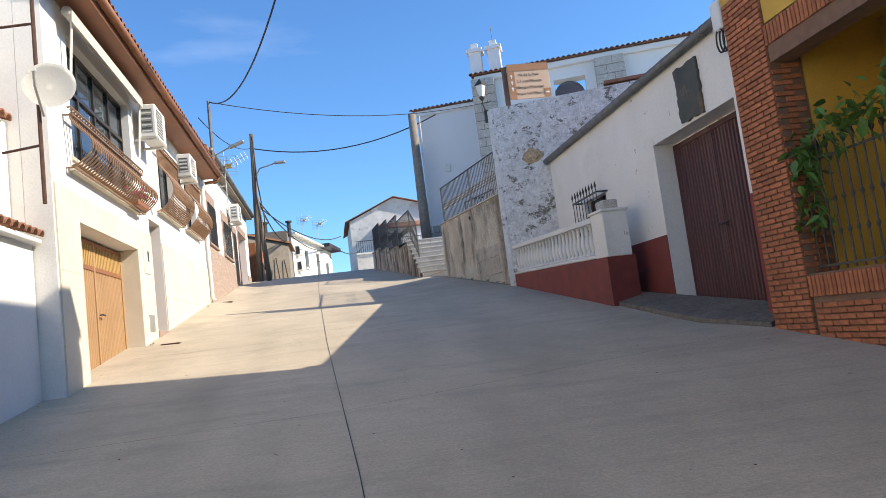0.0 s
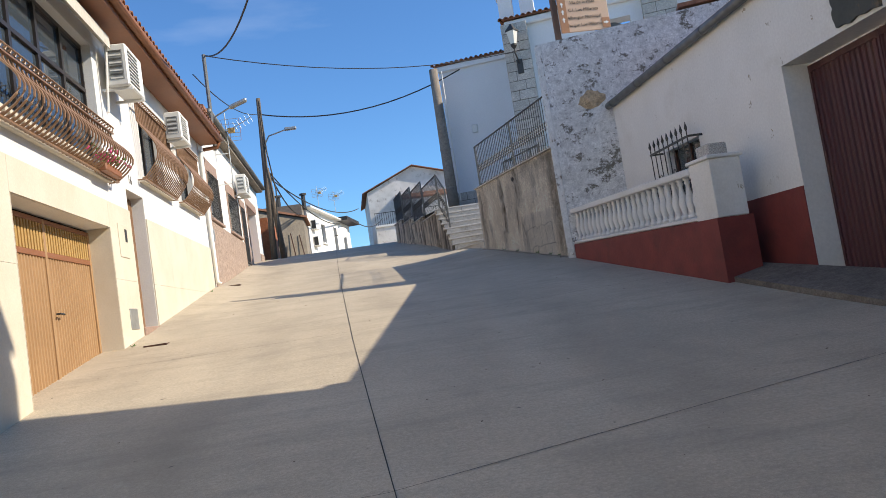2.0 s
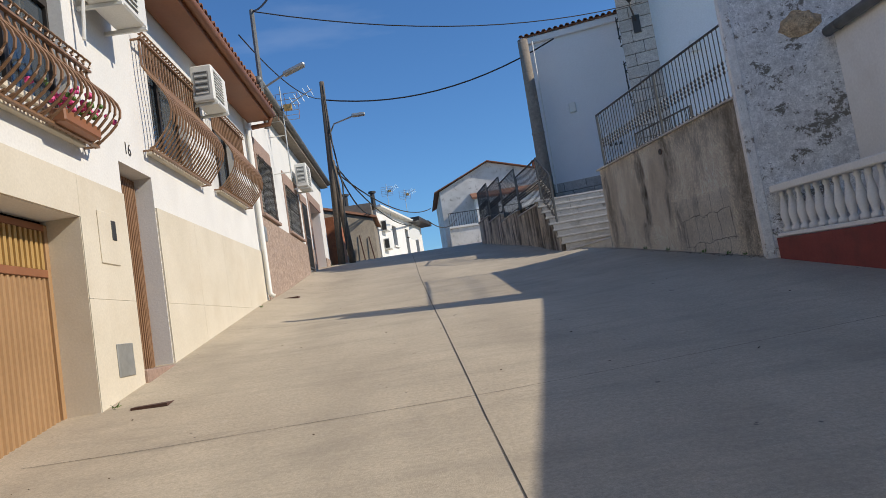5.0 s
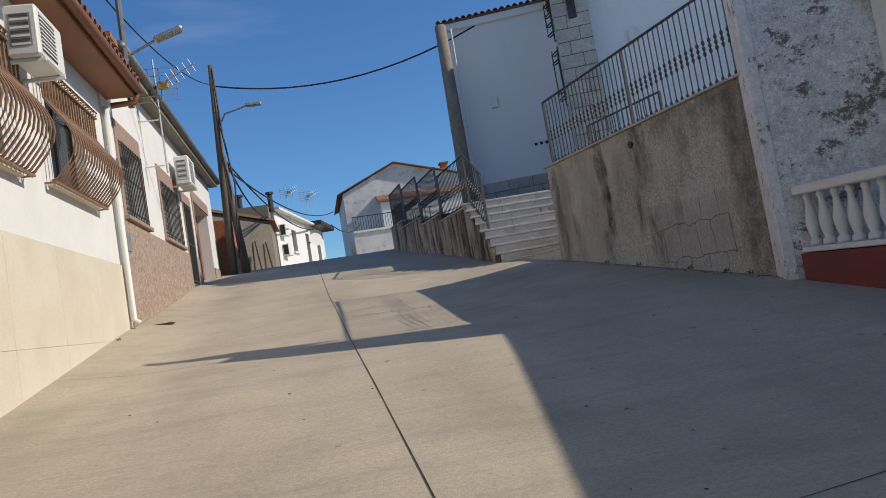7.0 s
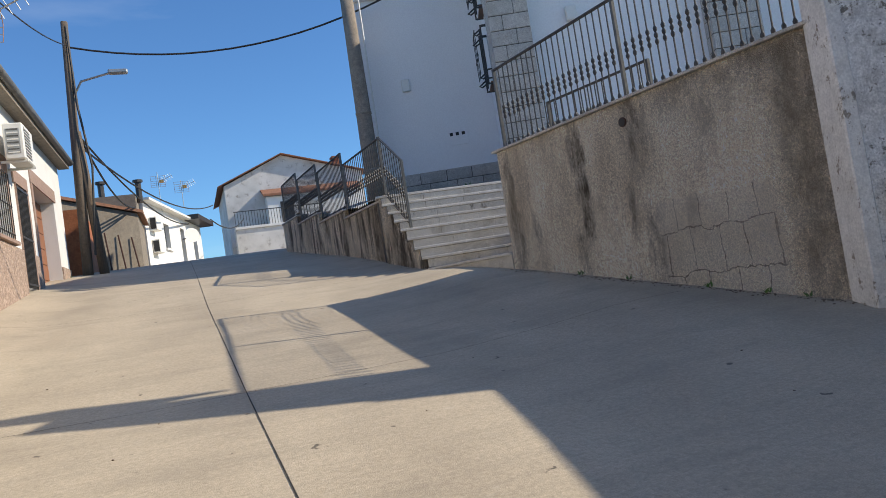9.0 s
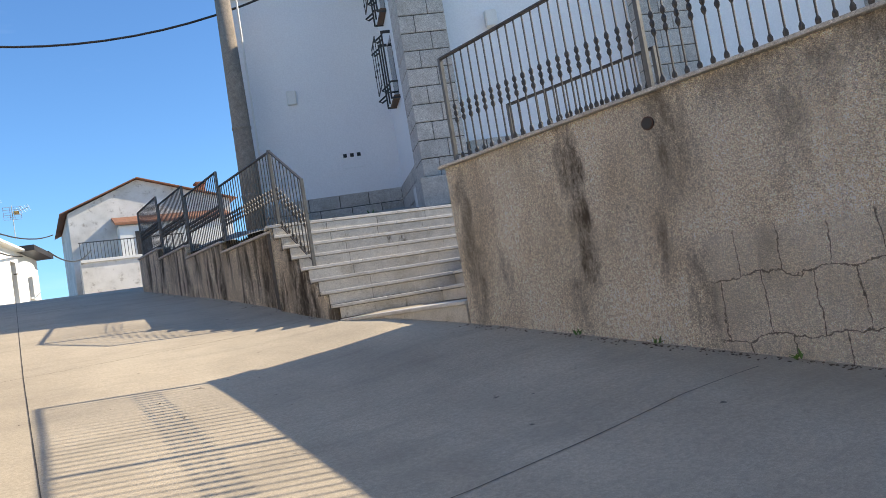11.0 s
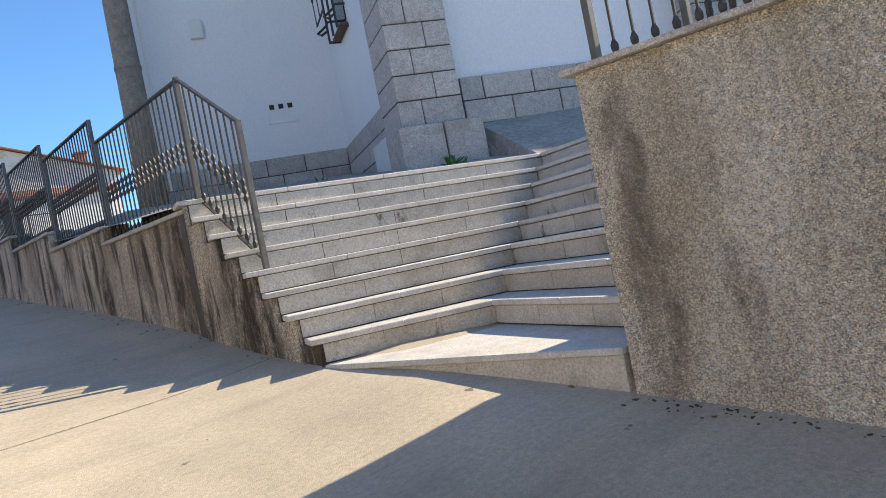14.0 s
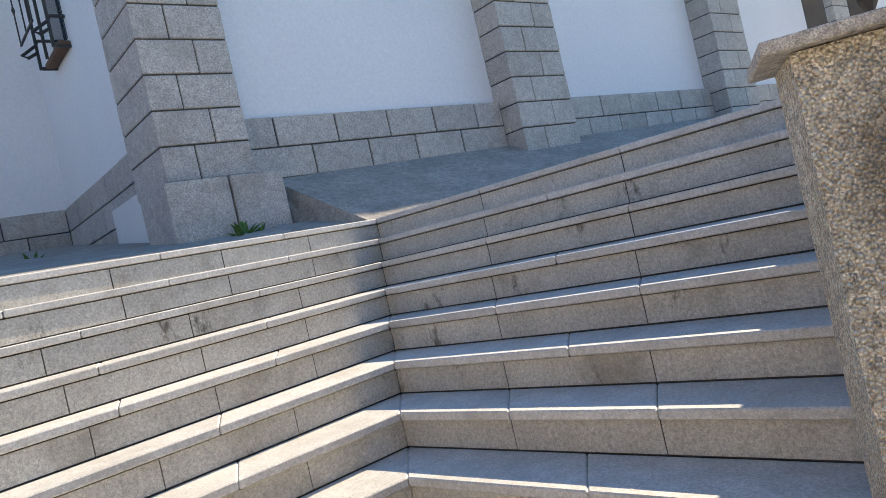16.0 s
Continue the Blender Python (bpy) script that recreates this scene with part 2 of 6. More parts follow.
M_WEATHERED = surf("weathered_white", (0.70, 0.68, 0.65), (0.56, 0.54, 0.51), 0.9, 0.9, 0.4, 20, stain=(0.33, 0.31, 0.28), s_scale=0.7, s_amt=0.5, s_edge=(0.48, 0.7))
speckle(M_WEATHERED, (0.24, 0.22, 0.19), 1.8, 0.56, 0.62, 0.7, (1, 1, 1), 10, 0.8)
M_PEEL = surf("peeling_limewash", (0.76, 0.75, 0.725), (0.66, 0.645, 0.61), 2.2, 0.95, 0.8, 60, bump_d=0.01, grain=0.2)
speckle(M_PEEL, (0.30, 0.28, 0.25), 6.0, 0.50, 0.60, 0.35, (1, 1, 1), 10, 0.8)
speckle(M_PEEL, (0.15, 0.13, 0.10), 2.6, 0.55, 0.565, 0.92, (1, 1, 1.2), 14, 0.82, (2, 0, 4))
speckle(M_PEEL, (0.15, 0.135, 0.11), 16.0, 0.635, 0.66, 0.8, (1, 1, 1), 5, 0.7, (0, 3, 0))
M_CREAM = surf("cream_cladding", (0.66, 0.60, 0.49), (0.60, 0.54, 0.43), 1.4, 0.75, 0.1, 50, stain=(0.50, 0.41, 0.29), s_scale=0.9, s_amt=0.35)
RENDER_LOOK = dict(scale=1.6, rough=0.97, bump=1.0, fine=190, stain=(0.25, 0.18, 0.105), s_scale=0.9, s_amt=0.6, s_edge=(0.48, 0.66), stretch=(1, 1, 0.45), bump_d=0.02, pebble=95, grain=0.42)
M_RENDER = surf("rough_render", (0.72, 0.64, 0.52), (0.60, 0.52, 0.41), **RENDER_LOOK)
speckle(M_RENDER, (0.085, 0.065, 0.04), 2.0, 0.50, 0.60, 0.9, (1, 1.6, 0.25), 9, 0.7, (1, 0, 2))
wall_marks(M_RENDER, (3.05, 25.2, 0), (-0.0995, 0.995, 0),
           [(-0.6, 0.55, 4.6, 2.8, 0.95), (0.7, 0.28, 4.6, 3.2, 0.85), (1.5, 0.15, 4.6, 3.5, 0.6), (2.75, 0.16, 4.8, 3.4, 0.9), (3.9, 0.14, 4.8, 3.9, 0.7), (4.7, 0.16, 5.1, 4.0, 0.9),
            (6.4, 0.2, 5.3, 4.3, 0.9)], (0.06, 0.042, 0.026))
M_RETAIN = surf("rough_render_wall", (0.76, 0.69, 0.58), (0.64, 0.57, 0.46), **RENDER_LOOK)
speckle(M_RETAIN, (0.10, 0.08, 0.055), 9.0, 0.64, 0.70, 0.7, (1, 1, 0.5), 8, 0.75)
wall_marks(M_RETAIN, (4.44, 16.80, 0), (-0.186, 0.983, 0),
           [(3.15, 0.12, 4.5, 3.0, 1.0), (3.28, 0.10, 3.2, 2.7, 0.9), (2.2, 0.22, 4.5, 3.6, 0.75), (2.42, 0.07, 3.5, 3.1, 0.9), (4.08, 0.08, 3.5, 3.2, 0.9), (4.5, 0.10, 4.3, 2.8, 0.6),
            (1.1, 1.0, 4.5, 4.2, 0.8), (0.35, 0.3, 4.5, 2.2, 0.65), (2.15, 0.14, 3.25, 2.5, 0.8), (1.62, 0.1, 3.25, 3.0, 0.9), (1.35, 0.16, 4.4, 3.7, 0.5)],
           (0.10, 0.075, 0.048), (0.75, 2.08, 2.2, 3.31, (0.66, 0.61, 0.53)))
M_GRANITE = surf("granite", (0.52, 0.49, 0.44), (0.42, 0.39, 0.35), 12, 0.85, 0.7, 260, stain=(0.26, 0.23, 0.19), s_scale=2.2, s_amt=0.45, rand=0.10, bump_d=0.006, grain=0.4)
M_STEP = surf("granite_step", (0.60, 0.575, 0.53), (0.51, 0.485, 0.44), 9, 0.7, 0.3, 300, stain=(0.33, 0.29, 0.23), s_scale=2.4, s_amt=0.45, rand=0.06, bump_d=0.003, grain=0.22)
M_RISER = surf("granite_riser", (0.54, 0.51, 0.445), (0.46, 0.43, 0.37), 7, 0.8, 0.4, 300, stain=(0.20, 0.17, 0.12), s_scale=2.0, s_amt=0.6, s_edge=(0.54, 0.72), rand=0.08, bump_d=0.003, grain=0.28)
speckle(M_RISER, (0.08, 0.065, 0.04), 4.0, 0.58, 0.66, 0.85, (1, 1, 0.5), 10, 0.8)
M_BARE = surf("bare_masonry", (0.62, 0.46, 0.28), (0.48, 0.33, 0.19), 14, 0.95, 0.9, 60, stain=(0.30, 0.21, 0.13), s_scale=9, s_amt=0.7, bump_d=0.02, grain=0.3)
# dark joint mortar; in the steps its darkness is also the nose shade
M_MORTAR_SHADE = surf("dark_mortar_and_shade", (0.10, 0.09, 0.08), (0.07, 0.065, 0.06), 8, 0.95, 0.3)
M_PLAZA = surf("plaza_concrete", (0.36, 0.33, 0.285), (0.28, 0.255, 0.22), 2.0, 0.9, 0.4, 60, stain=(0.17, 0.155, 0.13), s_scale=1.5, grain=0.25)
M_RED = surf("maroon_paint", (0.22, 0.045, 0.035), (0.17, 0.033, 0.028), 3, 0.75, 0.4, 30, stain=(0.10, 0.03, 0.025), s_scale=2.0, s_amt=0.6)
M_MAROON_DOOR = surf("maroon_steel", (0.085, 0.022, 0.026), (0.06, 0.016, 0.02), 2.0, 0.5, 0.15, 30, stain=(0.14, 0.075, 0.06), s_scale=1.5, s_amt=0.6, stretch=(1, 4, 0.4))
M_BRICK = surf("red_brick", (0.42, 0.15, 0.065), (0.33, 0.11, 0.05), 5, 0.85, 0.5, 70, stain=(0.25, 0.09, 0.05), s_scale=3, s_amt=0.5, rand=0.22, grain=0.2)
M_BRICK_MORTAR = surf("brick_mortar", (0.22, 0.13, 0.085), (0.17, 0.10, 0.07), 8, 0.95, 0.4)
M_OCHRE = surf("ochre_paint", (0.62, 0.38, 0.07), (0.55, 0.33, 0.06), 1.5, 0.85, 0.15, 40)
M_STONECLAD = surf("stone_cladding", (0.41, 0.30, 0.235), (0.26, 0.19, 0.15), 26, 0.8, 0.7, 40, stain=(0.52, 0.40, 0.32), s_scale=16, s_amt=0.8, s_edge=(0.5, 0.6), grain=0.25)
M_STONETRIM = surf("stone_trim", (0.38, 0.26, 0.20), (0.28, 0.19, 0.15), 22, 0.7, 0.3, 60)
M_GARAGE = surf("ochre_steel_door", (0.40, 0.245, 0.125), (0.35, 0.21, 0.105), 2, 0.45, 0.05, 20, stain=(0.30, 0.16, 0.07), s_amt=0.3)
M_GARAGE_TOP = surf("ochre_slats", (0.46, 0.29, 0.10), (0.40, 0.25, 0.085), 3, 0.5, 0.05)
M_BROWN = surf("brown_paint", (0.28, 0.115, 0.055), (0.24, 0.10, 0.048), 2, 0.55, 0.05, 20)
M_BARS = surf("brown_bars", (0.27, 0.155, 0.085), (0.20, 0.11, 0.06), 8, 0.45, 0.05, 30)
M_TILE = surf("clay_tile", (0.31, 0.145, 0.085), (0.23, 0.105, 0.062), 8, 0.85, 0.4, 40, stain=(0.17, 0.10, 0.07), s_scale=3, s_amt=0.6, rand=0.2, grain=0.2)
M_IRON = surf("dark_iron", (0.045, 0.044, 0.042), (0.065, 0.06, 0.055), 14, 0.5, 0.1, 40, metal=0.3)
M_GREYIRON = surf("grey_iron", (0.13, 0.13, 0.12), (0.085, 0.085, 0.08), 14, 0.5, 0.1, 40, metal=0.3)
M_GALV = surf("galvanised", (0.42, 0.43, 0.42), (0.34, 0.35, 0.34), 9, 0.45, 0.05, 30, metal=0.6)
M_GUTTER = surf("zinc_gutter", (0.20, 0.20, 0.19), (0.14, 0.14, 0.135), 6, 0.55, 0.1, 30, metal=0.4)
M_WOOD = surf("pole_wood", (0.16, 0.125, 0.095), (0.10, 0.078, 0.058), 14, 0.9, 0.5, 60, stretch=(1, 1, 0.06), grain=0.2)
M_POLE = surf("concrete_pole", (0.30, 0.255, 0.205), (0.24, 0.20, 0.16), 5, 0.9, 0.5, 60, stain=(0.16, 0.13, 0.10), s_amt=0.4, grain=0.2)
M_PLASTIC = surf("white_plastic", (0.74, 0.73, 0.68), (0.70, 0.69, 0.64), 3, 0.5, 0.02)
M_BLACK = surf("black_rubber", (0.018, 0.018, 0.018), (0.03, 0.03, 0.03), 9, 0.6, 0.05)
M_GLASS = glass_mat("window_glass", (0.10, 0.13, 0.16))
M_FRAME = surf("dark_bronze", (0.06, 0.05, 0.045), (0.05, 0.042, 0.037), 6, 0.4, 0.02, metal=0.4)
M_CURTAIN = surf("curtain", (0.62, 0.58, 0.50), (0.50, 0.46, 0.39), 14, 0.9, 0.3, 40, stretch=(1, 3, 0.2))
M_GREYWALL = surf("grey_render", (0.25, 0.215, 0.17), (0.20, 0.17, 0.135), 1.5, 0.95, 0.4, 30, stain=(0.14, 0.12, 0.10), s_amt=0.5, grain=0.15)
# near-black, so the shade of unlit interiors is in the colour itself
M_DARK = surf("dark_inside_shade", (0.03, 0.028, 0.026), (0.045, 0.04, 0.037), 5, 0.9, 0.0)
M_SIGN = surf("sign_sand", (0.62, 0.42, 0.28), (0.60, 0.40, 0.27), 4, 0.5, 0.0)
M_SIGNBROWN = surf("sign_brown", (0.40, 0.19, 0.085), (0.37, 0.175, 0.08), 4, 0.5, 0.0)
M_SIGNPOST = surf("sign_post", (0.18, 0.10, 0.06), (0.14, 0.08, 0.05), 20, 0.8, 0.3, stretch=(1, 1, 0.1))
M_INK = surf("sign_ink", (0.03, 0.025, 0.02), (0.03, 0.025, 0.02), 4, 0.6, 0.0)
M_LEAF = surf("leaf", (0.10, 0.20, 0.03), (0.06, 0.14, 0.02), 20, 0.5, 0.1, rand=0.2)
M_PINK = surf("petals", (0.75, 0.08, 0.28), (0.68, 0.06, 0.22), 20, 0.6, 0.0)
M_SLATE = surf("slate_plaque", (0.075, 0.075, 0.06), (0.045, 0.048, 0.042), 3, 0.7, 0.5, 20, stain=(0.22, 0.13, 0.055), s_scale=1.8, s_amt=0.8, s_edge=(0.56, 0.66))
M_RUST = surf("rusty_iron", (0.10, 0.045, 0.03), (0.06, 0.03, 0.022), 14, 0.8, 0.3)
M_LAMPGLASS = surf("frosted_lamp", (0.72, 0.70, 0.64), (0.68, 0.66, 0.60), 5, 0.3, 0.0)
M_BLUE = surf("blue_plate", (0.05, 0.10, 0.30), (0.06, 0.12, 0.34), 5, 0.3, 0.0)


# ---- building blocks ----
def part(name, bm, material, parent=None, label="", smooth=False):
    me = bpy.data.meshes.new(name)
    bm.to_mesh(me)
    bm.free()
    if smooth:
        for p in me.polygons:
            p.use_smooth = True
    me.materials.append(material)
    ob = new(name, me)
    ob.parent = parent
    if label:
        tagged(ob, label)
    return ob


def thing(name, at, label, category, group="", kind=""):
    ob = new(name)
    ob.location = at
    ob.empty_display_size = 0.1
    bpy.context.view_layer.update()
    return tagged(ob, label, category, group, kind)


def under(ob, parent):
    """Parts are modelled in place; keep them there under their thing."""
    ob.parent = parent
    ob.matrix_parent_inverse = Matrix.Translation(-Vector(parent.location)) if parent.parent is None else Matrix()
    return ob


def put(name, bm, material, parent, label="", smooth=False):
    return under(part(name, bm, material, None, label, smooth), parent)


def box(bm, a, b):
    """A box between two corners."""
    vs = [bm.verts.new((x, y, z)) for x in (a[0], b[0]) for y in (a[1], b[1]) for z in (a[2], b[2])]
    for f in ((0, 1, 3, 2), (4, 6, 7, 5), (0, 4, 5, 1), (2, 3, 7, 6), (0, 2, 6, 4), (1, 5, 7, 3)):
        bm.faces.new([vs[i] for i in f])
    return vs


def bevel(bm, w=0.01, seg=1):
    bmesh.ops.recalc_face_normals(bm, faces=bm.faces)
    bmesh.ops.bevel(bm, geom=list(bm.edges), offset=w, segments=seg, affect="EDGES", clamp_overlap=True)
    return bm


def B(a, b, w=0.0, m=None):
    bm = bmesh.new()
    box(bm, a, b)
    bevel(bm, w) if w else bmesh.ops.recalc_face_normals(bm, faces=bm.faces)
    if m is not None:
        bmesh.ops.transform(bm, matrix=m, verts=bm.verts)
    return bm


def prism(poly, z0, z1, bm=None):
    """A solid over a plan outline; z0 and z1 are heights or lists of heights."""
    bm = bm or bmesh.new()
    n = len(poly)
    z0 = z0 if isinstance(z0, (list, tuple)) else [z0] * n
    z1 = z1 if isinstance(z1, (list, tuple)) else [z1] * n
    lo = [bm.verts.new((p[0], p[1], z)) for p, z in zip(poly, z0)]
    hi = [bm.verts.new((p[0], p[1], z)) for p, z in zip(poly, z1)]
    bm.faces.new(lo)
    bm.faces.new(hi)
    for i in range(n):
        j = (i + 1) % n
        bm.faces.new((lo[i], lo[j], hi[j], hi[i]))
    bmesh.ops.recalc_face_normals(bm, faces=bm.faces)
    return bm


def tube(bm, pts, r, seg=6):
    """A round bar along a line of points; r is one radius or one a point."""
    pts = [Vector(p) for p in pts]
    rings = []
    for i, p in enumerate(pts):
        d = (pts[min(i + 1, len(pts) - 1)] - pts[max(i - 1, 0)]).normalized()
        s = d.cross(Vector((0, 0, 1)) if abs(d.z) < 0.9 else Vector((1, 0, 0))).normalized()
        t = d.cross(s)
        rr = r[i] if isinstance(r, (list, tuple)) else r
        rings.append([bm.verts.new(p + (s * math.cos(a) + t * math.sin(a)) * rr) for a in (2 * math.pi * k / seg for k in range(seg))])
    for a, b in zip(rings, rings[1:]):
        for k in range(seg):
            bm.faces.new((a[k], a[(k + 1) % seg], b[(k + 1) % seg], b[k]))
    bm.faces.new(rings[0][::-1])
    bm.faces.new(rings[-1])
    return bm


def T(pts, r, seg=6):
    return tube(bmesh.new(), pts, r, seg)


def lathe(profile, seg=12):
    """A turned solid from (radius, height) pairs."""
    bm = bmesh.new()
    rings = [[bm.verts.new((r * math.cos(2 * math.pi * k / seg), r * math.sin(2 * math.pi * k / seg), z)) for k in range(seg)] for r, z in profile]
    for a, b in zip(rings, rings[1:]):
        for k in range(seg):
            bm.faces.new((a[k], a[(k + 1) % seg], b[(k + 1) % seg], b[k]))
    bm.faces.new(rings[0][::-1])
    bm.faces.new(rings[-1])
    return bm


def wall(name, p, d, length, z0, z1, thick, material, holes=(), top=None, parent=None, label=""):
    """A wall from p along the plan direction d, its inside to the left of d for positive thick; holes are (s0, s1, z0, z1);
    top(s) may give the upper edge."""
    d = Vector((d[0], d[1], 0)).normalized()
    nrm = Vector((-d.y, d.x, 0)) * thick
    p = Vector((p[0], p[1], 0))
    ss = sorted({0.0, length, *[h[0] for h in holes], *[h[1] for h in holes]})
    zs = sorted({z0, z1, *[h[2] for h in holes], *[h[3] for h in holes]})
    bm, vs = bmesh.new(), {}

    def vert(s, z, k):
        key = (round(s, 4), round(z, 4), k)
        if key not in vs:
            zz = top(s) if top and abs(z - z1) < 1e-6 else z
            vs[key] = bm.verts.new(p + d * s + nrm * k + Vector((0, 0, zz)))
        return vs[key]
    solid = lambda s, z: 0 < s < length and z0 < z < z1 and not any(h[0] < s < h[1] and h[2] < z < h[3] for h in holes)
    for i in range(len(ss) - 1):
        for j in range(len(zs) - 1):
            a, b, c, e = ss[i], ss[i + 1], zs[j], zs[j + 1]
            ms, mz = (a + b) / 2, (c + e) / 2
            if not solid(ms, mz):
                continue
            for k in (0, 1):
                bm.faces.new([vert(a, c, k), vert(b, c, k), vert(b, e, k), vert(a, e, k)])
            eps_s = [(a, (ss[i - 1] + a) / 2 if i else -1), (b, (b + ss[i + 2]) / 2 if i + 2 < len(ss) else length + 1)]
            for s, probe in eps_s:
                if not solid(probe, mz):
                    bm.faces.new([vert(s, c, 0), vert(s, e, 0), vert(s, e, 1), vert(s, c, 1)])
            eps_z = [(c, (zs[j - 1] + c) / 2 if j else z0 - 1), (e, (e + zs[j + 2]) / 2 if j + 2 < len(zs) else z1 + 1)]
            for z, probe in eps_z:
                if not solid(ms, probe):
                    bm.faces.new([vert(a, z, 0), vert(b, z, 0), vert(b, z, 1), vert(a, z, 1)])
    bmesh.ops.recalc_face_normals(bm, faces=bm.faces)
    ob = part(name, bm, material, None, label)
    if parent:
        under(ob, parent)
    return ob


# ---- ground ----
GY = (-60, -8, 0, 5, 9.65, 16, 21.4, 23.4, 28, 32, 36, 40, 48, 70, 300)
GZ = (-5, -0.8, 0, 0.52, 1.09, 2.06, 2.9, 3.15, 3.85, 4.32, 4.72, 4.95, 4.95, 4.0, 2.0)


def gz(y):
    return float(np.interp(y, GY, GZ))


def dip(x, y):
    """The street is dished: its middle lies lower than its edges where it steepens."""
    r = 0.9 * min(1.0, max(0.0, (y - 22.4) / 1.8))
    return float(np.interp(x, (-3.4, -2.5, -1.0, 1.4 + r, 2.4 + r, 3.1 + r, 3.6 + r), (0, 0.8, 1, 1, 0.55, 0.08, 0))
                 * np.interp(y, (9, 13, 16, 18.5, 22, 25, 30, 36), (0, 0.02, 0.06, 0.14, 0.18, 0.16, 0.12, 0)))


def sgz(y, x=-3.4):
    """Height of the street surface."""
    return sum(gz(y + k * 0.35) for k in (-2, -1, 0, 1, 2)) / 5 - dip(x, y)


def build_ground():
    bm = bmesh.new()
    ys = sorted({*GY, *np.arange(-8, 48, 0.5).tolist()})
    xs = (-150, -20, -3.7, *np.arange(-3.4, 4.7, 0.25).tolist(), 5.6, 20, 150)
    rows = [[bm.verts.new((x, y, sgz(y, x))) for x in xs] for y in ys]
    for a, b in zip(rows, rows[1:]):
        for i in range(len(a) - 1):
            bm.faces.new((a[i], a[i + 1], b[i + 1], b[i]))
    return tagged(part("ground", bm, M_ROAD, smooth=True), "pale brushed concrete street climbing a slope", "ground", kind="structure")


ground = build_ground()


def strip(name, pts, w, material, parent, lift=0.004):
    bm = bmesh.new()
    pts = [Vector((x, y, 0)) for x, y in pts]
    fine = []
    for a, b in zip(pts, pts[1:]):
        n = max(2, int((b - a).length / 0.25))
        fine += [a.lerp(b, i / n) for i in range(n)]
    fine.append(pts[-1])
    prev = None
    for i, q in enumerate(fine):
        d = (fine[min(i + 1, len(fine) - 1)] - fine[max(i - 1, 0)]).normalized()
        s = Vector((-d.y, d.x, 0)) * w * (0.7 + 0.5 * random.random())
        cur = [bm.verts.new((v.x, v.y, sgz(v.y, v.x) + lift)) for v in (q - s, q + s)]
        if prev:
            bm.faces.new((prev[0], cur[0], cur[1], prev[1]))
        prev = cur
    return under(part(name, bm, material), parent)


strip("road_joint", [(0.2, -6), (0.08, 5), (-0.1, 12), (-0.2, 18), (-0.28, 24), (-0.35, 34), (-0.4, 44)], 0.0036, M_JOINT, ground)
for y0, k in ((1.2, 0.2), (6.91, 0.24), (12.5, 0.1), (18.25, 0.04), (24.0, 0.12), (31.0, 0.1)):
    strip("cross_joint", [(-3.3, y0 - 0.05), (0, y0), (5.1 - 0.07 * y0, y0 + k * (5.1 - 0.07 * y0))], 0.003, M_JOINT, ground)


# ---- retaining wall, coping and terrace ----
RA, RB = Vector((4.44, 16.80, 0)), Vector((3.57, 21.40, 0))
rd = (RB - RA).normalized()
rn = Vector((rd.y, -rd.x, 0))  # towards the terrace
ret = thing("retaining_wall", (4, 19, 2.5), "tall rough rendered retaining wall, stained brown, below the church terrace", "wall", kind="structure")


def rough_panel(a, b, z0, z1, depth_v, nx, nz, amp):
    """A wall front with an uneven hand-thrown face."""
    bm = bmesh.new()
    a, b = Vector(a), Vector(b)
    front = [[None] * (nz + 1) for _ in range(nx + 1)]
    for i in range(nx + 1):
        q = a.lerp(b, i / nx)
        for j in range(nz + 1):
            z = z0 + (z1 - z0) * j / nz
            o = -depth_v * amp * (noise.noise((q.x * 2 + 5, q.y * 2, z * 2)) + 0.6 * noise.noise((q.x * 7, q.y * 7, z * 7))) if 0 < i < nx and j < nz else Vector((0, 0, 0))
            front[i][j] = bm.verts.new((q.x + o.x, q.y + o.y, z))
    back = [bm.verts.new((q.x, q.y, z)) for q, z in ((a + depth_v, z0), (b + depth_v, z0), (b + depth_v, z1), (a + depth_v, z1))]
    for i in range(nx):
        for j in range(nz):
            bm.faces.new((front[i][j], front[i + 1][j], front[i + 1][j + 1], front[i][j + 1]))
    bm.faces.new(back[::-1])
    bm.faces.new([front[nx][j] for j in range(nz + 1)] + [back[2], back[1]])
    bm.faces.new([front[0][j] for j in range(nz, -1, -1)] + [back[0], back[3]])
    bm.faces.new([front[i][nz] for i in range(nx, -1, -1)][::-1] + [back[3], back[2]][::-1])
    bmesh.ops.recalc_face_normals(bm, faces=bm.faces)
    return bm


put("wall", rough_panel(RA, RB, 1.2, 4.453, rn * 0.32, 80, 46, 0.05), M_RETAIN, ret)
cop = [RA - rn * 0.05, RB - rn * 0.05 + rd * 0.06, RB + rn * 0.36 + rd * 0.06, RA + rn * 0.36]
put("coping", bevel(prism([c[:2] for c in cop], 4.456, 4.486), 0.004), M_GRANITE, ret, "weathered stone coping")
terrace = tagged(part("terrace", prism([(RA + rn * 0.33)[:2], (RB + rn * 0.33 - rd * 0.02)[:2], (16.5, 21.42), (16.5, 17.0)], 1.0, [4.42, 4.42, 5.3, 5.3]), M_PLAZA),
                 "grey concrete church terrace behind the retaining wall", "terrace", kind="structure")

# ---- the steps: two flights that meet in an inner corner ----
NST, RISE, Z1 = 8, 0.184, 3.312
LP = [(3.14 - 0.02 * i, 23.65 + 0.25 * i) for i in range(NST + 1)]
IP = [(4.30 + 0.367 * i, 23.19 + 0.241 * i) for i in range(NST + 1)]
RP = [(p[0] - 0.225 * (p[1] - 21.43), 21.43) for p in IP]
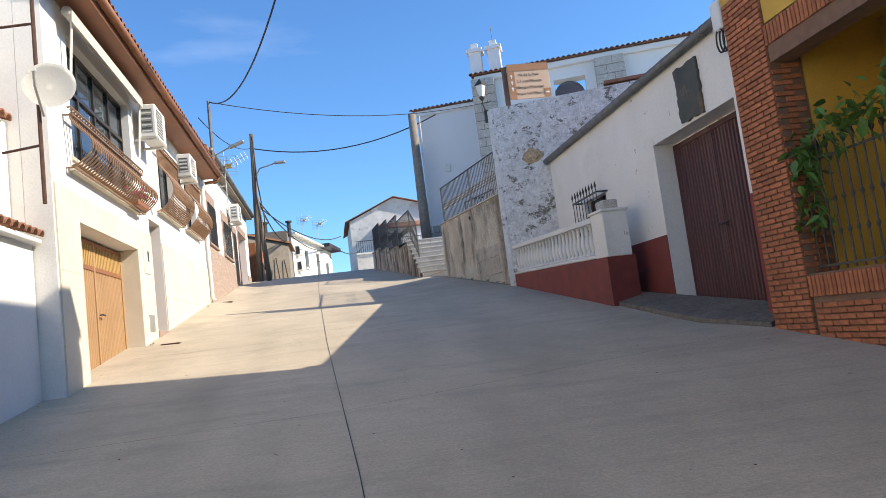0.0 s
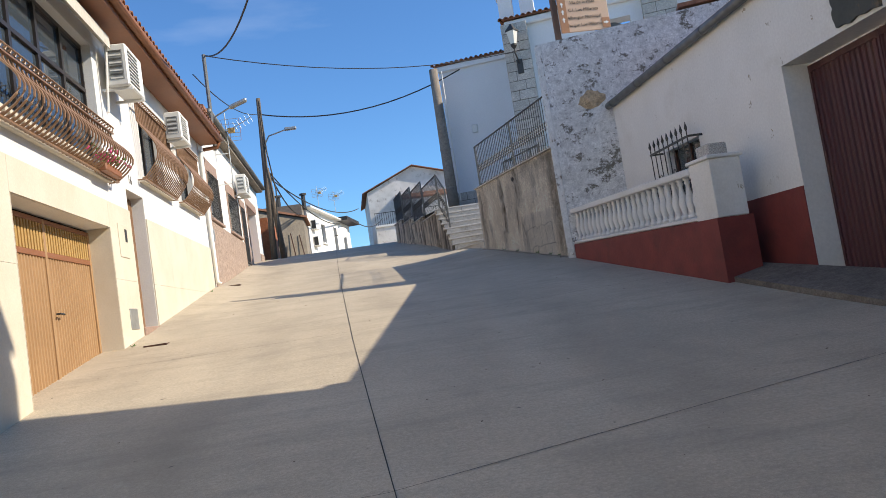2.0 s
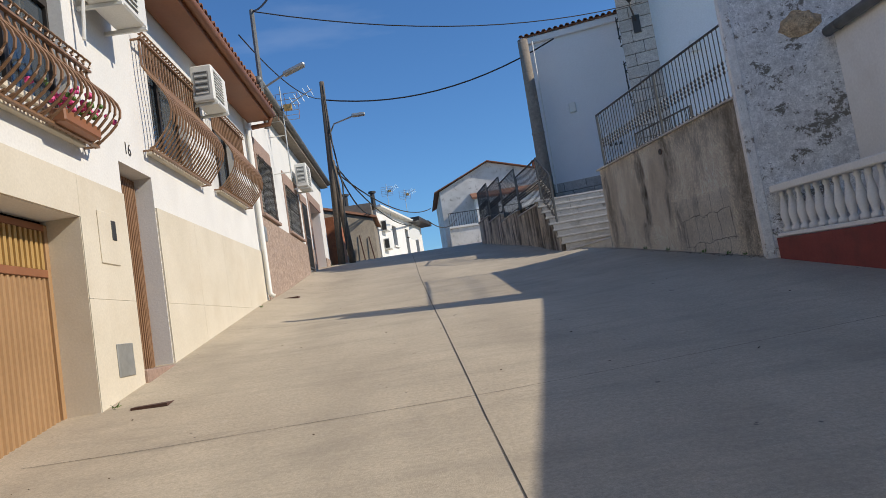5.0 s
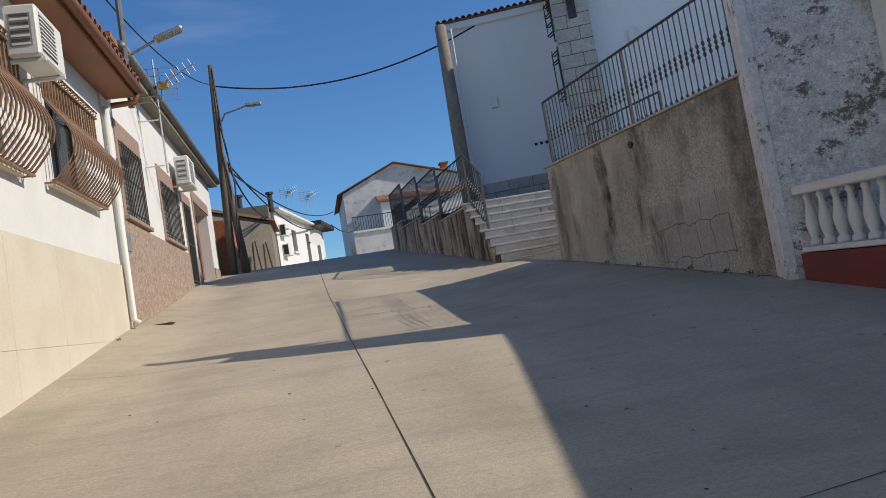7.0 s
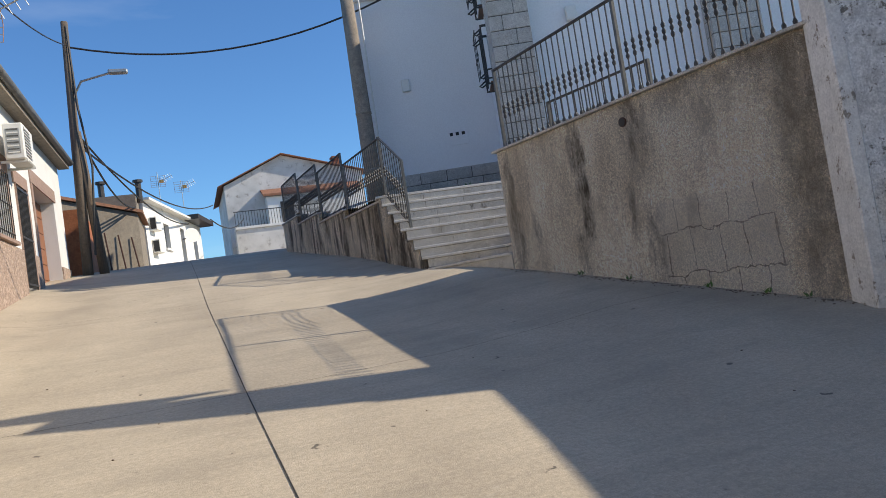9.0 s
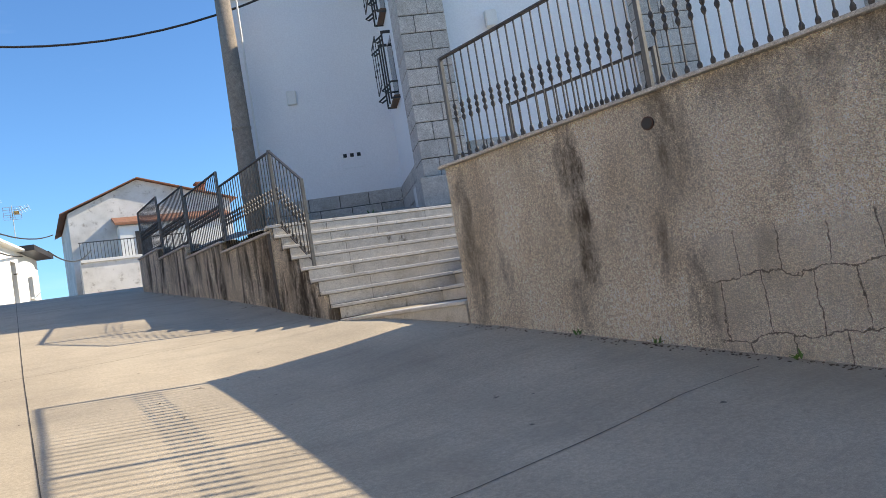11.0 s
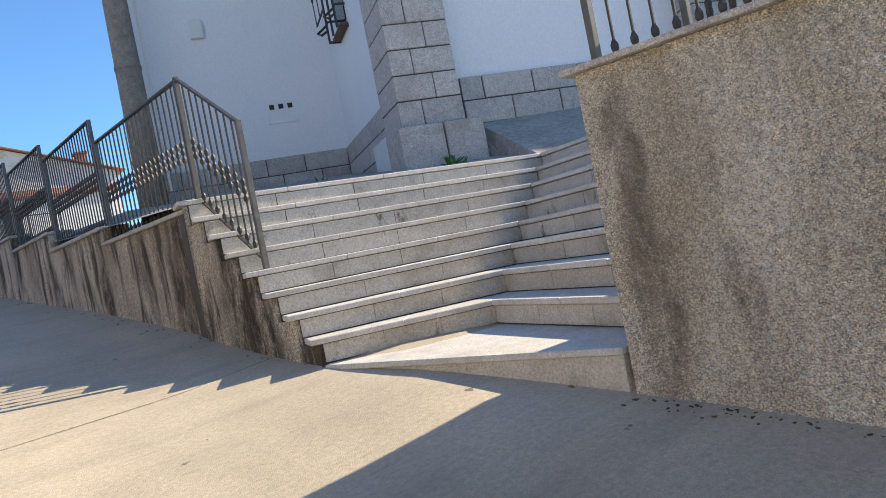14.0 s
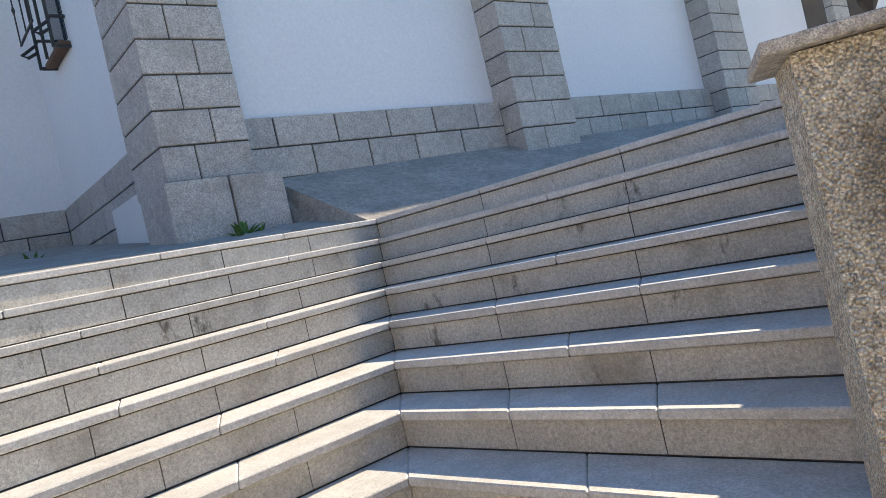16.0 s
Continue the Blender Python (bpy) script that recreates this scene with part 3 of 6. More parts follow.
stairs = thing("church_steps", (4.5, 23.5, 3.1), "pale granite steps in two flights meeting at an inner corner", "stairs", kind="structure")


def lerp2(a, b, t):
    return (a[0] + (b[0] - a[0]) * t, a[1] + (b[1] - a[1]) * t)


def split_run(a0, a1, b0, b1, n, gap=0.001):
    for k in range(n):
        t0, t1 = k / n + gap / 2, (k + 1) / n - gap / 2
        yield [lerp2(a0, a1, t0), lerp2(a0, a1, t1), lerp2(b0, b1, t1), lerp2(b0, b1, t0)]


def build_stairs():
    core = bmesh.new()
    for i in range(NST):
        z = Z1 + RISE * i
        inl = lambda p, k: (p[0] + 0.045 * k, p[1] + 0.045)
        for a, b, c, e, n in ((LP[i], IP[i], LP[i + 1], IP[i + 1], 2 + i // 3), (IP[i], RP[i], IP[i + 1], RP[i + 1], 2)):
            left = a is LP[i]
            c2, e2 = lerp2(a, c, 1.12), lerp2(b, e, 1.12)
            if i == NST - 1:
                c2, e2 = lerp2(a, c, 1.5), lerp2(b, e, 1.5)
            a2 = (a[0] - (0.10 if left else 0.0), a[1] + (0.03 if left else 0))
            for q in split_run(a2, b, c2, e2, n + (i % 2 if not left else 0)):
                put("tread", bevel(prism(q, z - 0.042, z), 0.006), M_STEP, stairs)
            ra, rb = lerp2(a, c, 0.10), lerp2(b, e, 0.10)
            rc, re = lerp2(a, c, 0.22), lerp2(b, e, 0.22)
            for q in split_run(ra, rb, rc, re, n + 1, 0.002):
                put("riser", prism(q, z - RISE + 0.008, z - 0.049), M_RISER, stairs)
            # dark core seen through the riser gaps: joint, grime and shade line as colour
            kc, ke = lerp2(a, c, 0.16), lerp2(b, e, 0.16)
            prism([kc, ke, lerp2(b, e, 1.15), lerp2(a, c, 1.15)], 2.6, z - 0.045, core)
    put("core", core, M_MORTAR_SHADE, stairs)
    # bottom landing, flush with the street at its upper end
    pl = [(3.10, 23.64), (3.55, 21.43), (4.1, 21.43), (4.42, 23.25), (3.2, 23.72)]
    put("landing", bevel(prism(pl, 3.085, 3.124), 0.006), M_STEP, stairs)
    put("riser", prism([(3.13, 23.62), (3.57, 21.44), (4.05, 21.44), (4.35, 23.2), (3.22, 23.68)], 2.5, 3.083), M_RISER, stairs)


build_stairs()

# ---- plaza above the steps ----
def build_plaza():
    bm = bmesh.new()
    P = [(2.95, 25.75, 4.58), (7.1, 25.05, 4.58), (6.4, 21.45, 4.58), (16.5, 21.42, 5.30), (16.5, 23.1, 5.46), (7.52, 26.56, 5.34),
         (7.30, 25.98, 4.79), (6.3, 26.4, 4.78), (7.9, 30.9, 5.46), (4.3, 32.3, 5.44), (2.3, 33.2, 5.0), (7.40, 26.60, 5.34), (7.2, 26.5, 4.79)]
    v = [bm.verts.new(p) for p in P]
    for f in ((0, 1, 7), (1, 6, 7), (1, 5, 6), (6, 5, 11), (6, 11, 12), (1, 4, 5), (1, 2, 4), (2, 3, 4), (0, 7, 8), (0, 8, 9), (0, 9, 10)):
        bm.faces.new([v[i] for i in f])
    return tagged(part("plaza", bm, M_PLAZA), "sloping grey concrete plaza before the church", "pavement", kind="structure")


plaza = build_plaza()

# ---- church ----
CU, CV = Vector((0.937, -0.35, 0)), Vector((0.35, 0.937, 0))
CF = Vector((7.47, 26.55, 0))  # on the facade's socle front
church = thing("church", (9, 28, 5), "large white church with granite buttresses and clay tile eaves", "church", kind="structure")


def cpt(u, v):
    p = CF + CU * u + CV * v
    return (p.x, p.y)


def cbox(u0, u1, v0, v1, z0, z1, bm=None):
    return prism([cpt(u0, v0), cpt(u1, v0), cpt(u1, v1), cpt(u0, v1)], z0, z1, bm)


u_l = -0.95   # the transept's left side
wall("wall", cpt(u_l + 0.06, 0.10), CU, 26, 4.5, 10.9, 0.6, M_CHURCH, [(2.35 - u_l - 0.4, 3.55 - u_l - 0.4, 9.55, 10.25)], parent=church)
put("wall", cbox(u_l + 0.07, u_l + 0.6, 0.7, 7.5, 4.5, 10.9), M_CHURCH, church)
lv = 4.43  # the low wing stands back by this much
put("wall", cbox(-4.42, u_l + 0.2, lv + 0.05, lv + 0.6, 4.4, 11.2), M_CHURCH, church)
put("wall", cbox(-4.42, -3.9, lv + 0.62, lv + 9, 4.4, 11.2), M_CHURCH, church)
put("cornice", bevel(cbox(u_l - 0.05, 25, -0.06, 0.09, 10.72, 10.95), 0.03), M_CHURCH, church)
put("cornice", bevel(cbox(-4.52, u_l + 0.04, lv - 0.08, lv + 0.04, 11.12, 11.36), 0.03), M_CHURCH, church)
put("roof", prism([cpt(u_l - 0.1, -0.1), cpt(25, -0.1), cpt(25, 7.5), cpt(u_l - 0.1, 7.5)], [10.98, 10.98, 12.6, 12.6], [11.03, 11.03, 12.65, 12.65]), M_TILE, church)
put("roof", prism([cpt(-4.6, lv - 0.1), cpt(u_l, lv - 0.1), cpt(u_l, lv + 7), cpt(-4.6, lv + 7)], [11.38, 11.38, 12.8, 12.8], [11.43, 11.43, 12.85, 12.85]), M_TILE, church)
# arched window
fan = bmesh.new()
c0 = cpt(2.35 - 0.4 + 0.6, 0.42)
arc = [(-0.6, 9.55)] + [(0.6 * math.cos(a), 9.62 + 0.62 * math.sin(a)) for a in np.linspace(math.pi, 0, 13)] + [(0.6, 9.55)]
vs = [fan.verts.new((c0[0] + CU.x * s, c0[1] + CU.y * s, z)) for s, z in arc]
fan.faces.new(vs)
put("window", fan, M_GLASS, church, "dark arched window pane")


def tile_mesh():
    bm = bmesh.new()
    seg = 7
    rings = []
    for y, r in ((0, 0.085), (0.32, 0.065)):
        for rr in (r, r - 0.016):
            rings.append([bm.verts.new((rr * math.cos(math.pi * k / seg), y, rr * math.sin(math.pi * k / seg))) for k in range(seg + 1)])
    a, ai, b, bi = rings
    for k in range(seg):
        for p, q in ((a, b), (ai, bi), (a, ai), (b, bi)):
            bm.faces.new((p[k], p[k + 1], q[k + 1], q[k]))
    bmesh.ops.recalc_face_normals(bm, faces=bm.faces)
    me = bpy.data.meshes.new("roof_tile")
    bm.to_mesh(me)
    bm.free()
    me.materials.append(M_TILE)
    return me


TILE = tile_mesh()


def tile_row(a, b, inward, parent, pitch=0.2, slope=13, out=0.0):
    """Clay tile ends along an eave from a to b; inward is the plan direction up the roof."""
    a, b = Vector(a), Vector(b)
    n = int((b - a).length / pitch)
    yaw = math.degrees(math.atan2(inward[1], inward[0])) - 90
    for i in range(n + 1):
        p = a.lerp(b, i / n)
        o = new("roof_tile", TILE)
        o.matrix_world = pose(p.x, p.y, p.z, slope + random.uniform(-2, 2), 0, yaw + random.uniform(-2, 2))
        mw = o.matrix_world.copy()
        o.parent = parent
        o.matrix_parent_inverse = Matrix.Translation(-Vector(parent.location))
        o.matrix_basis = mw


tile_row((*cpt(u_l - 0.15, -0.2), 10.97), (*cpt(17, -0.2), 10.97), CV, church)
tile_row((*cpt(-4.6, lv - 0.2), 11.38), (*cpt(u_l - 0.1, lv - 0.2), 11.38), CV, church)
tile_row((*cpt(u_l - 0.18, 4.3), 10.97), (*cpt(u_l - 0.18, 0), 10.97), CU, church)


def block_run(u0, u1, v0, v1, z0, courses, ch, bw, shift=0.5, along="u", material=M_GRANITE):
    """Courses of granite blocks with open joints."""
    for j in range(courses):
        s0, s1 = (u0, u1) if along == "u" else (v0, v1)
        cuts = [s0]
        x = s0 + bw * (shift if j % 2 else 1.0) * random.uniform(0.9, 1.1)
        while x < s1 - bw * 0.3:
            cuts.append(x)
            x += bw * random.uniform(0.92, 1.08)
        cuts.append(s1)
        for a, b in zip(cuts, cuts[1:]):
            e = random.uniform(0, 0.008)
            z = z0 + j * ch
            if along == "u":
                bm = cbox(a + 0.009, b - 0.009, v0 - e, v1, z + 0.009, z + ch - 0.009)
            else:
                bm = cbox(u0 - e, u1, a + 0.009, b - 0.009, z + 0.009, z + ch - 0.009)
            put("stone_block", bevel(bm, 0.006), material, church)


def buttress(u0, w, v0, z0, z1, back=0.18):
    n = round((z1 - z0) / 0.335)
    ch = (z1 - z0) / n
    put("buttress_core", cbox(u0 + 0.015, u0 + w - 0.015, v0 + 0.015, back - 0.01, z0, z1 - 0.01), M_MORTAR_SHADE, church)
    for j in range(n):
        z = z0 + j * ch
        f = (0.36, 0.62)[j % 2] + random.uniform(-0.03, 0.03)
        for a, b in ((0, f), (f, 1)):
            put("stone_block", bevel(cbox(u0 + w * a + 0.006, u0 + w * b - 0.006, v0 - random.uniform(0, 0.008), back, z + 0.009, z + ch - 0.009), 0.007), M_GRANITE, church)


# buttresses on the facade, the first one deep along the transept's side
buttress(u_l - 0.17, 0.89, -0.32, 5.36, 10.75, 0.62)
buttress(3.60, 1.10, -0.32, 5.2, 10.7)
buttress(8.95, 1.10, -0.32, 5.2, 10.7)
buttress(14.3, 1.10, -0.32, 5.2, 10.7)
# pedestal of the first buttress
for a, b in ((-0.28, 0.31), (0.33, 0.86)):
    put("stone_block", bevel(cbox(u_l + a, u_l + b, -0.55, 0.2, 4.55, 5.33), 0.012), M_GRANITE, church)
# socle
put("mortar", cbox(-0.3, 18, 0.012, 0.12, 4.6, 5.98), M_MORTAR_SHADE, church)
block_run(-0.1, 3.6, 0.0, 0.11, 5.33, 2, 0.335, 0.72)
block_run(4.7, 8.95, 0.0, 0.11, 5.33, 2, 0.335, 0.72)
block_run(10.05, 14.3, 0.0, 0.11, 5.33, 2, 0.335, 0.72)
put("mortar", cbox(u_l + 0.012, u_l + 0.1, 0.3, lv, 4.6, 5.98), M_MORTAR_SHADE, church)
block_run(u_l, u_l + 0.09, 0.75, lv, 5.0, 3, 0.333, 0.74, along="v")
put("mortar", cbox(-4.40, u_l, lv + 0.012, lv + 0.06, 4.6, 5.98), M_MORTAR_SHADE, church)
block_run(-4.42, u_l, lv, lv + 0.055, 5.33, 2, 0.335, 0.74)
# plain white box in place of the marble slabs leaning here
put("marble_slab_box", cbox(u_l - 0.08, u_l, 0.76, 1.9, 4.7, 5.5), M_WHITE, church)
# meter cabinet, junction box and pinnacles on the church
put("meter_door", bevel(cbox(-2.30, -1.72, lv + 0.03, lv + 0.06, 6.63, 7.06), 0.006), M_CHURCH, church, "white painted meter cabinet door")
for k in range(3):
    put("meter_window", cbox(-2.24 + 0.17 * k, -2.15 + 0.17 * k, lv + 0.02, lv + 0.045, 6.90, 6.99), M_DARK, church)
put("junction_box", bevel(cbox(-3.38, -3.14, lv - 0.04, lv + 0.05, 8.35, 8.70), 0.02), M_PLASTIC, church, "white plastic junction box")
put("junction_box", bevel(cbox(0.62, 0.86, -0.03, 0.09, 8.15, 8.48), 0.02), M_PLASTIC, church, "white plastic junction box")
for u, s in ((-0.9, 0.24), (-0.15, 0.24)):
    bm = cbox(u - s, u + s, 0.3, 0.3 + 2 * s, 10.9, 12.05)
    cbox(u - s - 0.08, u + s + 0.08, 0.22, 0.38 + 2 * s, 12.05, 12.2, bm)
    cbox(u - s * 0.6, u + s * 0.6, 0.4, 0.2 + 2 * s, 12.2, 12.45, bm)
    put("pinnacle", bm, M_CHURCH, church, "small white masonry pinnacle")
put("lightning_rod", T([(*cpt(-0.15, 0.54), 12.4), (*cpt(-0.15, 0.54), 13.1)], 0.012), M_IRON, church)

# ---- parapet beside the steps, with its railing ----
par = thing("parapet", (2.8, 28, 3.8), "low stained render parapet wall climbing beside the street", "wall", kind="structure")


def par_x(y):
    return 3.05 - 0.1 * (y - 25.2)


PY = [(25.45, 27.75, 4.50), (27.75, 29.75, 4.68), (29.75, 31.65, 4.92), (31.65, 33.4, 5.15)]
for y0, y1, zt in PY:
    a, b = Vector((par_x(y0), y0, 0)), Vector((par_x(y1), y1, 0))
    put("wall", rough_panel(a, b, 2.8, zt, Vector((0.26, 0.03, 0)), 30, 16, 0.05), M_RENDER, par)
    put("coping", bevel(prism([(a.x - 0.04, a.y), (b.x - 0.04, b.y - 0.003), (b.x + 0.30, b.y - 0.003), (a.x + 0.30, a.y)], zt + 0.002, zt + 0.045), 0.01), M_GRANITE, par)
# side cheek of the steps, stepped like them
for i in range(NST):
    y0, y1 = LP[i][1] + 0.05, (LP[i + 1][1] + 0.05 if i < NST - 1 else 25.447)
    zt = Z1 + RISE * i - 0.05
    a, b = Vector((LP[i][0] - 0.03, y0, 0)), Vector((LP[i + 1][0] - 0.03, y1 - 0.002, 0))
    put("wall", rough_panel(a, b, 2.7, zt, Vector((0.2, 0.02, 0)), 5, 12, 0.03), M_RENDER, par)


def baluster(bm, p, z0, z1, knots=True, r=0.0085):
    x, y = p
    tube(bm, [(x, y, z0), (x, y, z1)], r, 5)
    if knots:
        for f in (0.06, 0.40, 0.46, 0.52):
            z = z0 + (z1 - z0) * f
            tube(bm, [(x, y, z - 0.035), (x, y, z - 0.01), (x, y, z + 0.01), (x, y, z + 0.035)], [r, 0.021, 0.021, r], 6)
    return bm


def railing(name, a, b, zb0, zt0, zb1, zt1, n, mat_bars, label, posts=(0, 1), post_r=0.02, scroll=True, every=1, foot=True):
    """A straight railing between two plan points with its own lower and upper rail heights."""
    r = thing(name, (a[0], a[1], zb0), label, "railing", "wrought iron railings")
    a, b = Vector((*a, 0)), Vector((*b, 0))
    at = lambda t: a.lerp(b, t)
    hz = lambda t, k: (zb0 + (zb1 - zb0) * t) if k == 0 else (zt0 + (zt1 - zt0) * t)
    top = bmesh.new()
    p, q = at(0), at(1)
    d = (q - p).normalized()
    s = Vector((-d.y, d.x, 0)) * 0.022
    prism([(p - s)[:2], (q - s)[:2], (q + s)[:2], (p + s)[:2]], [zt0 - 0.012, zt1 - 0.012, zt1 - 0.012, zt0 - 0.012], [zt0 + 0.012, zt1 + 0.012, zt1 + 0.012, zt0 + 0.012], top)
    put("top_rail", bevel(top, 0.004), mat_bars, r)
    s = s * 0.7
    if foot:
        put("bottom_rail", prism([(p - s)[:2], (q - s)[:2], (q + s)[:2], (p + s)[:2]], [zb0 + 0.07, zb1 + 0.07] + [zb1 + 0.07, zb0 + 0.07], [zb0 + 0.088, zb1 + 0.088, zb1 + 0.088, zb0 + 0.088]), mat_bars, r)
    for i in range(1, n):
        t = i / n
        o = at(t)
        bar = baluster(bmesh.new(), (o.x, o.y), hz(t, 0) + (0.08 if foot else -0.01), hz(t, 1) - 0.01, scroll and i % every == 0)
        put("baluster", bar, mat_bars, r)
    for t in posts:
        o = at(t)
        put("post", B((o.x - post_r, o.y - post_r, hz(t, 0) - 0.02), (o.x + post_r, o.y + post_r, hz(t, 1) + 0.012), 0.003), M_GREYIRON, r)
    return r


mid = rn * 0.10
ra, rb = RA + mid + rd * 0.05, RB + mid - rd * 0.08
railing("railing", ra[:2], rb[:2], 4.488, 5.60, 4.488, 5.56, 44, M_IRON, "dark wrought iron railing with knotted bars on the wall coping", posts=(0.0, 0.5, 1.0), foot=False)
ga, gb = RB + rn * 0.75 - rd * 0.3, RB + rn * 1.0 - rd * 1.9
railing("railing", ga[:2], gb[:2], 4.42, 5.05, 4.46, 5.09, 14, M_IRON, "short black iron handrail beside the top of the steps", posts=(0.0, 1.0), foot=False)
lr = lambda y: (par_x(y) + 0.10, y)
railing("railing", lr(24.55), lr(25.48), 3.86, 5.06, 4.54, 5.70, 9, M_IRON, "sloping grey iron stair railing with knotted bars", posts=(0.0, 1.0), post_r=0.022)
for (y0, y1, zt), (tz0, tz1) in zip(PY, ((5.68, 5.66), (5.93, 5.90), (6.12, 6.10), (6.30, 6.26))):
    railing("railing", lr(y0 + 0.05), lr(y1 - 0.03), zt + 0.045, tz0, zt + 0.045, tz1, 20, M_IRON, "grey iron railing panel on the parapet", posts=(0.0, 1.0), foot=False)

# ---- peeling wall that closes the terrace, with its sign ----
peel = thing("peeling_wall", (6, 16.5, 2), "high old wall with peeling limewash and dark bare patches", "wall", kind="structure")
PW = Vector((4.30, 16.72, 0))  # the wall runs parallel to the church front
wall("wall", PW[:2], CU, 9.5, 1.0, 6.5, 0.30, M_PEEL, top=lambda s: 6.5 + 0.018 * s, parent=peel)
put("end_face", bevel(prism([(PW - CU * 0.03 - CV * 0.015)[:2], (PW + CU * 0.10 - CV * 0.015)[:2], (PW + CU * 0.10 + CV * 0.33)[:2], (PW - CU * 0.03 + CV * 0.33)[:2]], 1.2, 6.46), 0.012), M_EDGE, peel)
put("brick_edge", prism([(PW + CU * 2.8 - CV * 0.02)[:2], (PW + CU * 5.6 - CV * 0.02)[:2], (PW + CU * 5.6 + CV * 0.32)[:2], (PW + CU * 2.8 + CV * 0.32)[:2]], 6.605, 6.68), M_TILE, peel, "row of bricks along the top")
rough = bmesh.new()
bmesh.ops.create_icosphere(rough, subdivisions=3, radius=1.0)
for v in rough.verts:
    v.co *= 1 + 0.35 * noise.noise(v.co * 2.2)
bmesh.ops.transform(rough, matrix=pose(5.16, 16.40, 5.19, 0, 0, -20.5) @ Matrix.Diagonal((0.26, 0.05, 0.17, 1)), verts=rough.verts)
put("bare_masonry", rough, M_BARE, peel, "crumbling ochre masonry patch beside the gutter end")
# road sign on a post above the wall
sign = thing("direction_sign", (4.9, 17.0, 4.42), "sand and brown direction sign board on a wooden post", "sign")
SY = 16.9
put("post", B((4.84, SY + 0.012, 4.40), (4.95, SY + 0.12, 7.61), 0.01), M_SIGNPOST, sign)
sgn = B((4.95, SY - 0.03, 6.75), (6.01, SY + 0.01, 7.65), 0.008)
put("board", sgn, M_SIGN, sign)
put("header", B((4.95, SY - 0.038, 7.475), (6.01, SY - 0.032, 7.65)), M_SIGNBROWN, sign)
put("arrow_panel", B((4.95, SY - 0.038, 6.75), (5.12, SY - 0.032, 7.47)), M_SIGNBROWN, sign)
put("arrow_panel", B((5.84, SY - 0.038, 6.785), (6.01, SY - 0.032, 6.99)), M_SIGNBROWN, sign)


def lettering(text, size, m, material, parent, name="lettering", align="LEFT"):
    cu = bpy.data.curves.new(name, "FONT")
    cu.body, cu.size, cu.align_x, cu.extrude = text, size, align, 0.001
    cu.materials.append(material)
    o = new(name, cu)
    o.matrix_world = m
    dg = bpy.context.evaluated_depsgraph_get()
    me = bpy.data.meshes.new_from_object(o.evaluated_get(dg))
    bpy.data.objects.remove(o)
    me.transform(m)
    me.materials.clear()
    me.materials.append(material)
    ob = new(name, me)
    return under(ob, parent)


for k, txt in enumerate(("Vía de la Plata", "C.I. Los Miliarios", "Albergue Municipal", "Parque Los Miliarios")):
    lettering(txt, 0.095, pose(5.48, SY - 0.037, 7.335 - 0.16 * k, 90, 0, 0), M_INK, sign, align="CENTER")


def arrow(cx, cz, ang, s=0.055):
    bm = bmesh.new()
    pts = [(-0.25, -1), (0.25, -1), (0.25, 0), (0.7, 0), (0, 1), (-0.7, 0), (-0.25, 0)]
    ca, sa = math.cos(ang), math.sin(ang)
    bm.faces.new([bm.verts.new((cx + s * (x * ca + z * sa), SY - 0.042, cz + s * (-x * sa + z * ca))) for x, z in pts])
    return put("arrow", bm, M_PLASTIC, sign)


for k in range(3):
    arrow(5.035, 7.335 - 0.16 * k, 0)
arrow(5.925, 6.887, math.pi / 2)

# ---- right garage building ----
GX = 5.5
garage = thing("garage_building", (6.5, 12, 1.5), "low whitewashed garage building with a maroon base band", "building", kind="structure")
wall("wall", (GX, 16.25), (0, -1), 8.0, 0.4, 4.95, 0.40, M_OLDWHITE, [(16.25 - 14.35, 16.25 - 13.2, 2.62, 3.62), (16.25 - 10.95, 16.25 - 8.52, 0.9, 3.92)], parent=garage)
put("wall", B((5.91, 8.14, 0.4), (10.5, 8.5, 4.9)), M_OLDWHITE, garage)
put("base_band", B((GX - 0.012, 10.955, 0.8), (GX - 0.001, 16.24, 2.44)), M_RED, garage, "maroon painted base band")
put("base_band", B((GX - 0.002, 10.952, 0.8), (GX + 0.39, 10.958, 2.44)), M_RED, garage, "maroon painted base band")
put("base_band", B((GX - 0.014, 8.14, 0.6), (GX - 0.001, 8.515, 2.62)), M_RED, garage, "maroon painted base band")
put("roof", prism([(5.38, 8.1), (10.6, 8.1), (10.6, 14.3), (5.38, 16.22)], [4.97, 6.6, 6.6, 4.97], [5.04, 6.67, 6.67, 5.04]), M_TILE, garage)
gut = bmesh.new()
tube(gut, [(5.41, 8.3, 4.97), (5.41, 16.25, 4.98)], 0.07, 10)
put("gutter", gut, M_GUTTER, garage, "grey zinc gutter", smooth=True)
for y in np.arange(8.8, 16.2, 1.2):
    put("gutter_bracket", T([(5.41, y - 0.015, 4.975), (5.41, y + 0.015, 4.975)], 0.078, 10), M_GUTTER, garage)
gdoor = thing("garage_door", (5.88, 9.7, 1.2), "closed maroon steel double garage door with vertical ribs", "door", kind="structure")
put("sheet", B((5.86, 8.53, 0.9), (5.90, 10.94, 3.88)), M_MAROON_DOOR, gdoor)
for i in range(27):
    y = 8.60 + i * 0.0875
    put("rib", bevel(prism([(5.862, y - 0.028), (5.838, y - 0.016), (5.838, y + 0.016), (5.862, y + 0.028)], 0.98, 3.82), 0.003), M_MAROON_DOOR, gdoor)
for y in (8.53, 9.735, 10.90):
    put("stile", B((5.825, y, 0.95), (5.862, y + 0.035, 3.88), 0.004), M_MAROON_DOOR, gdoor)
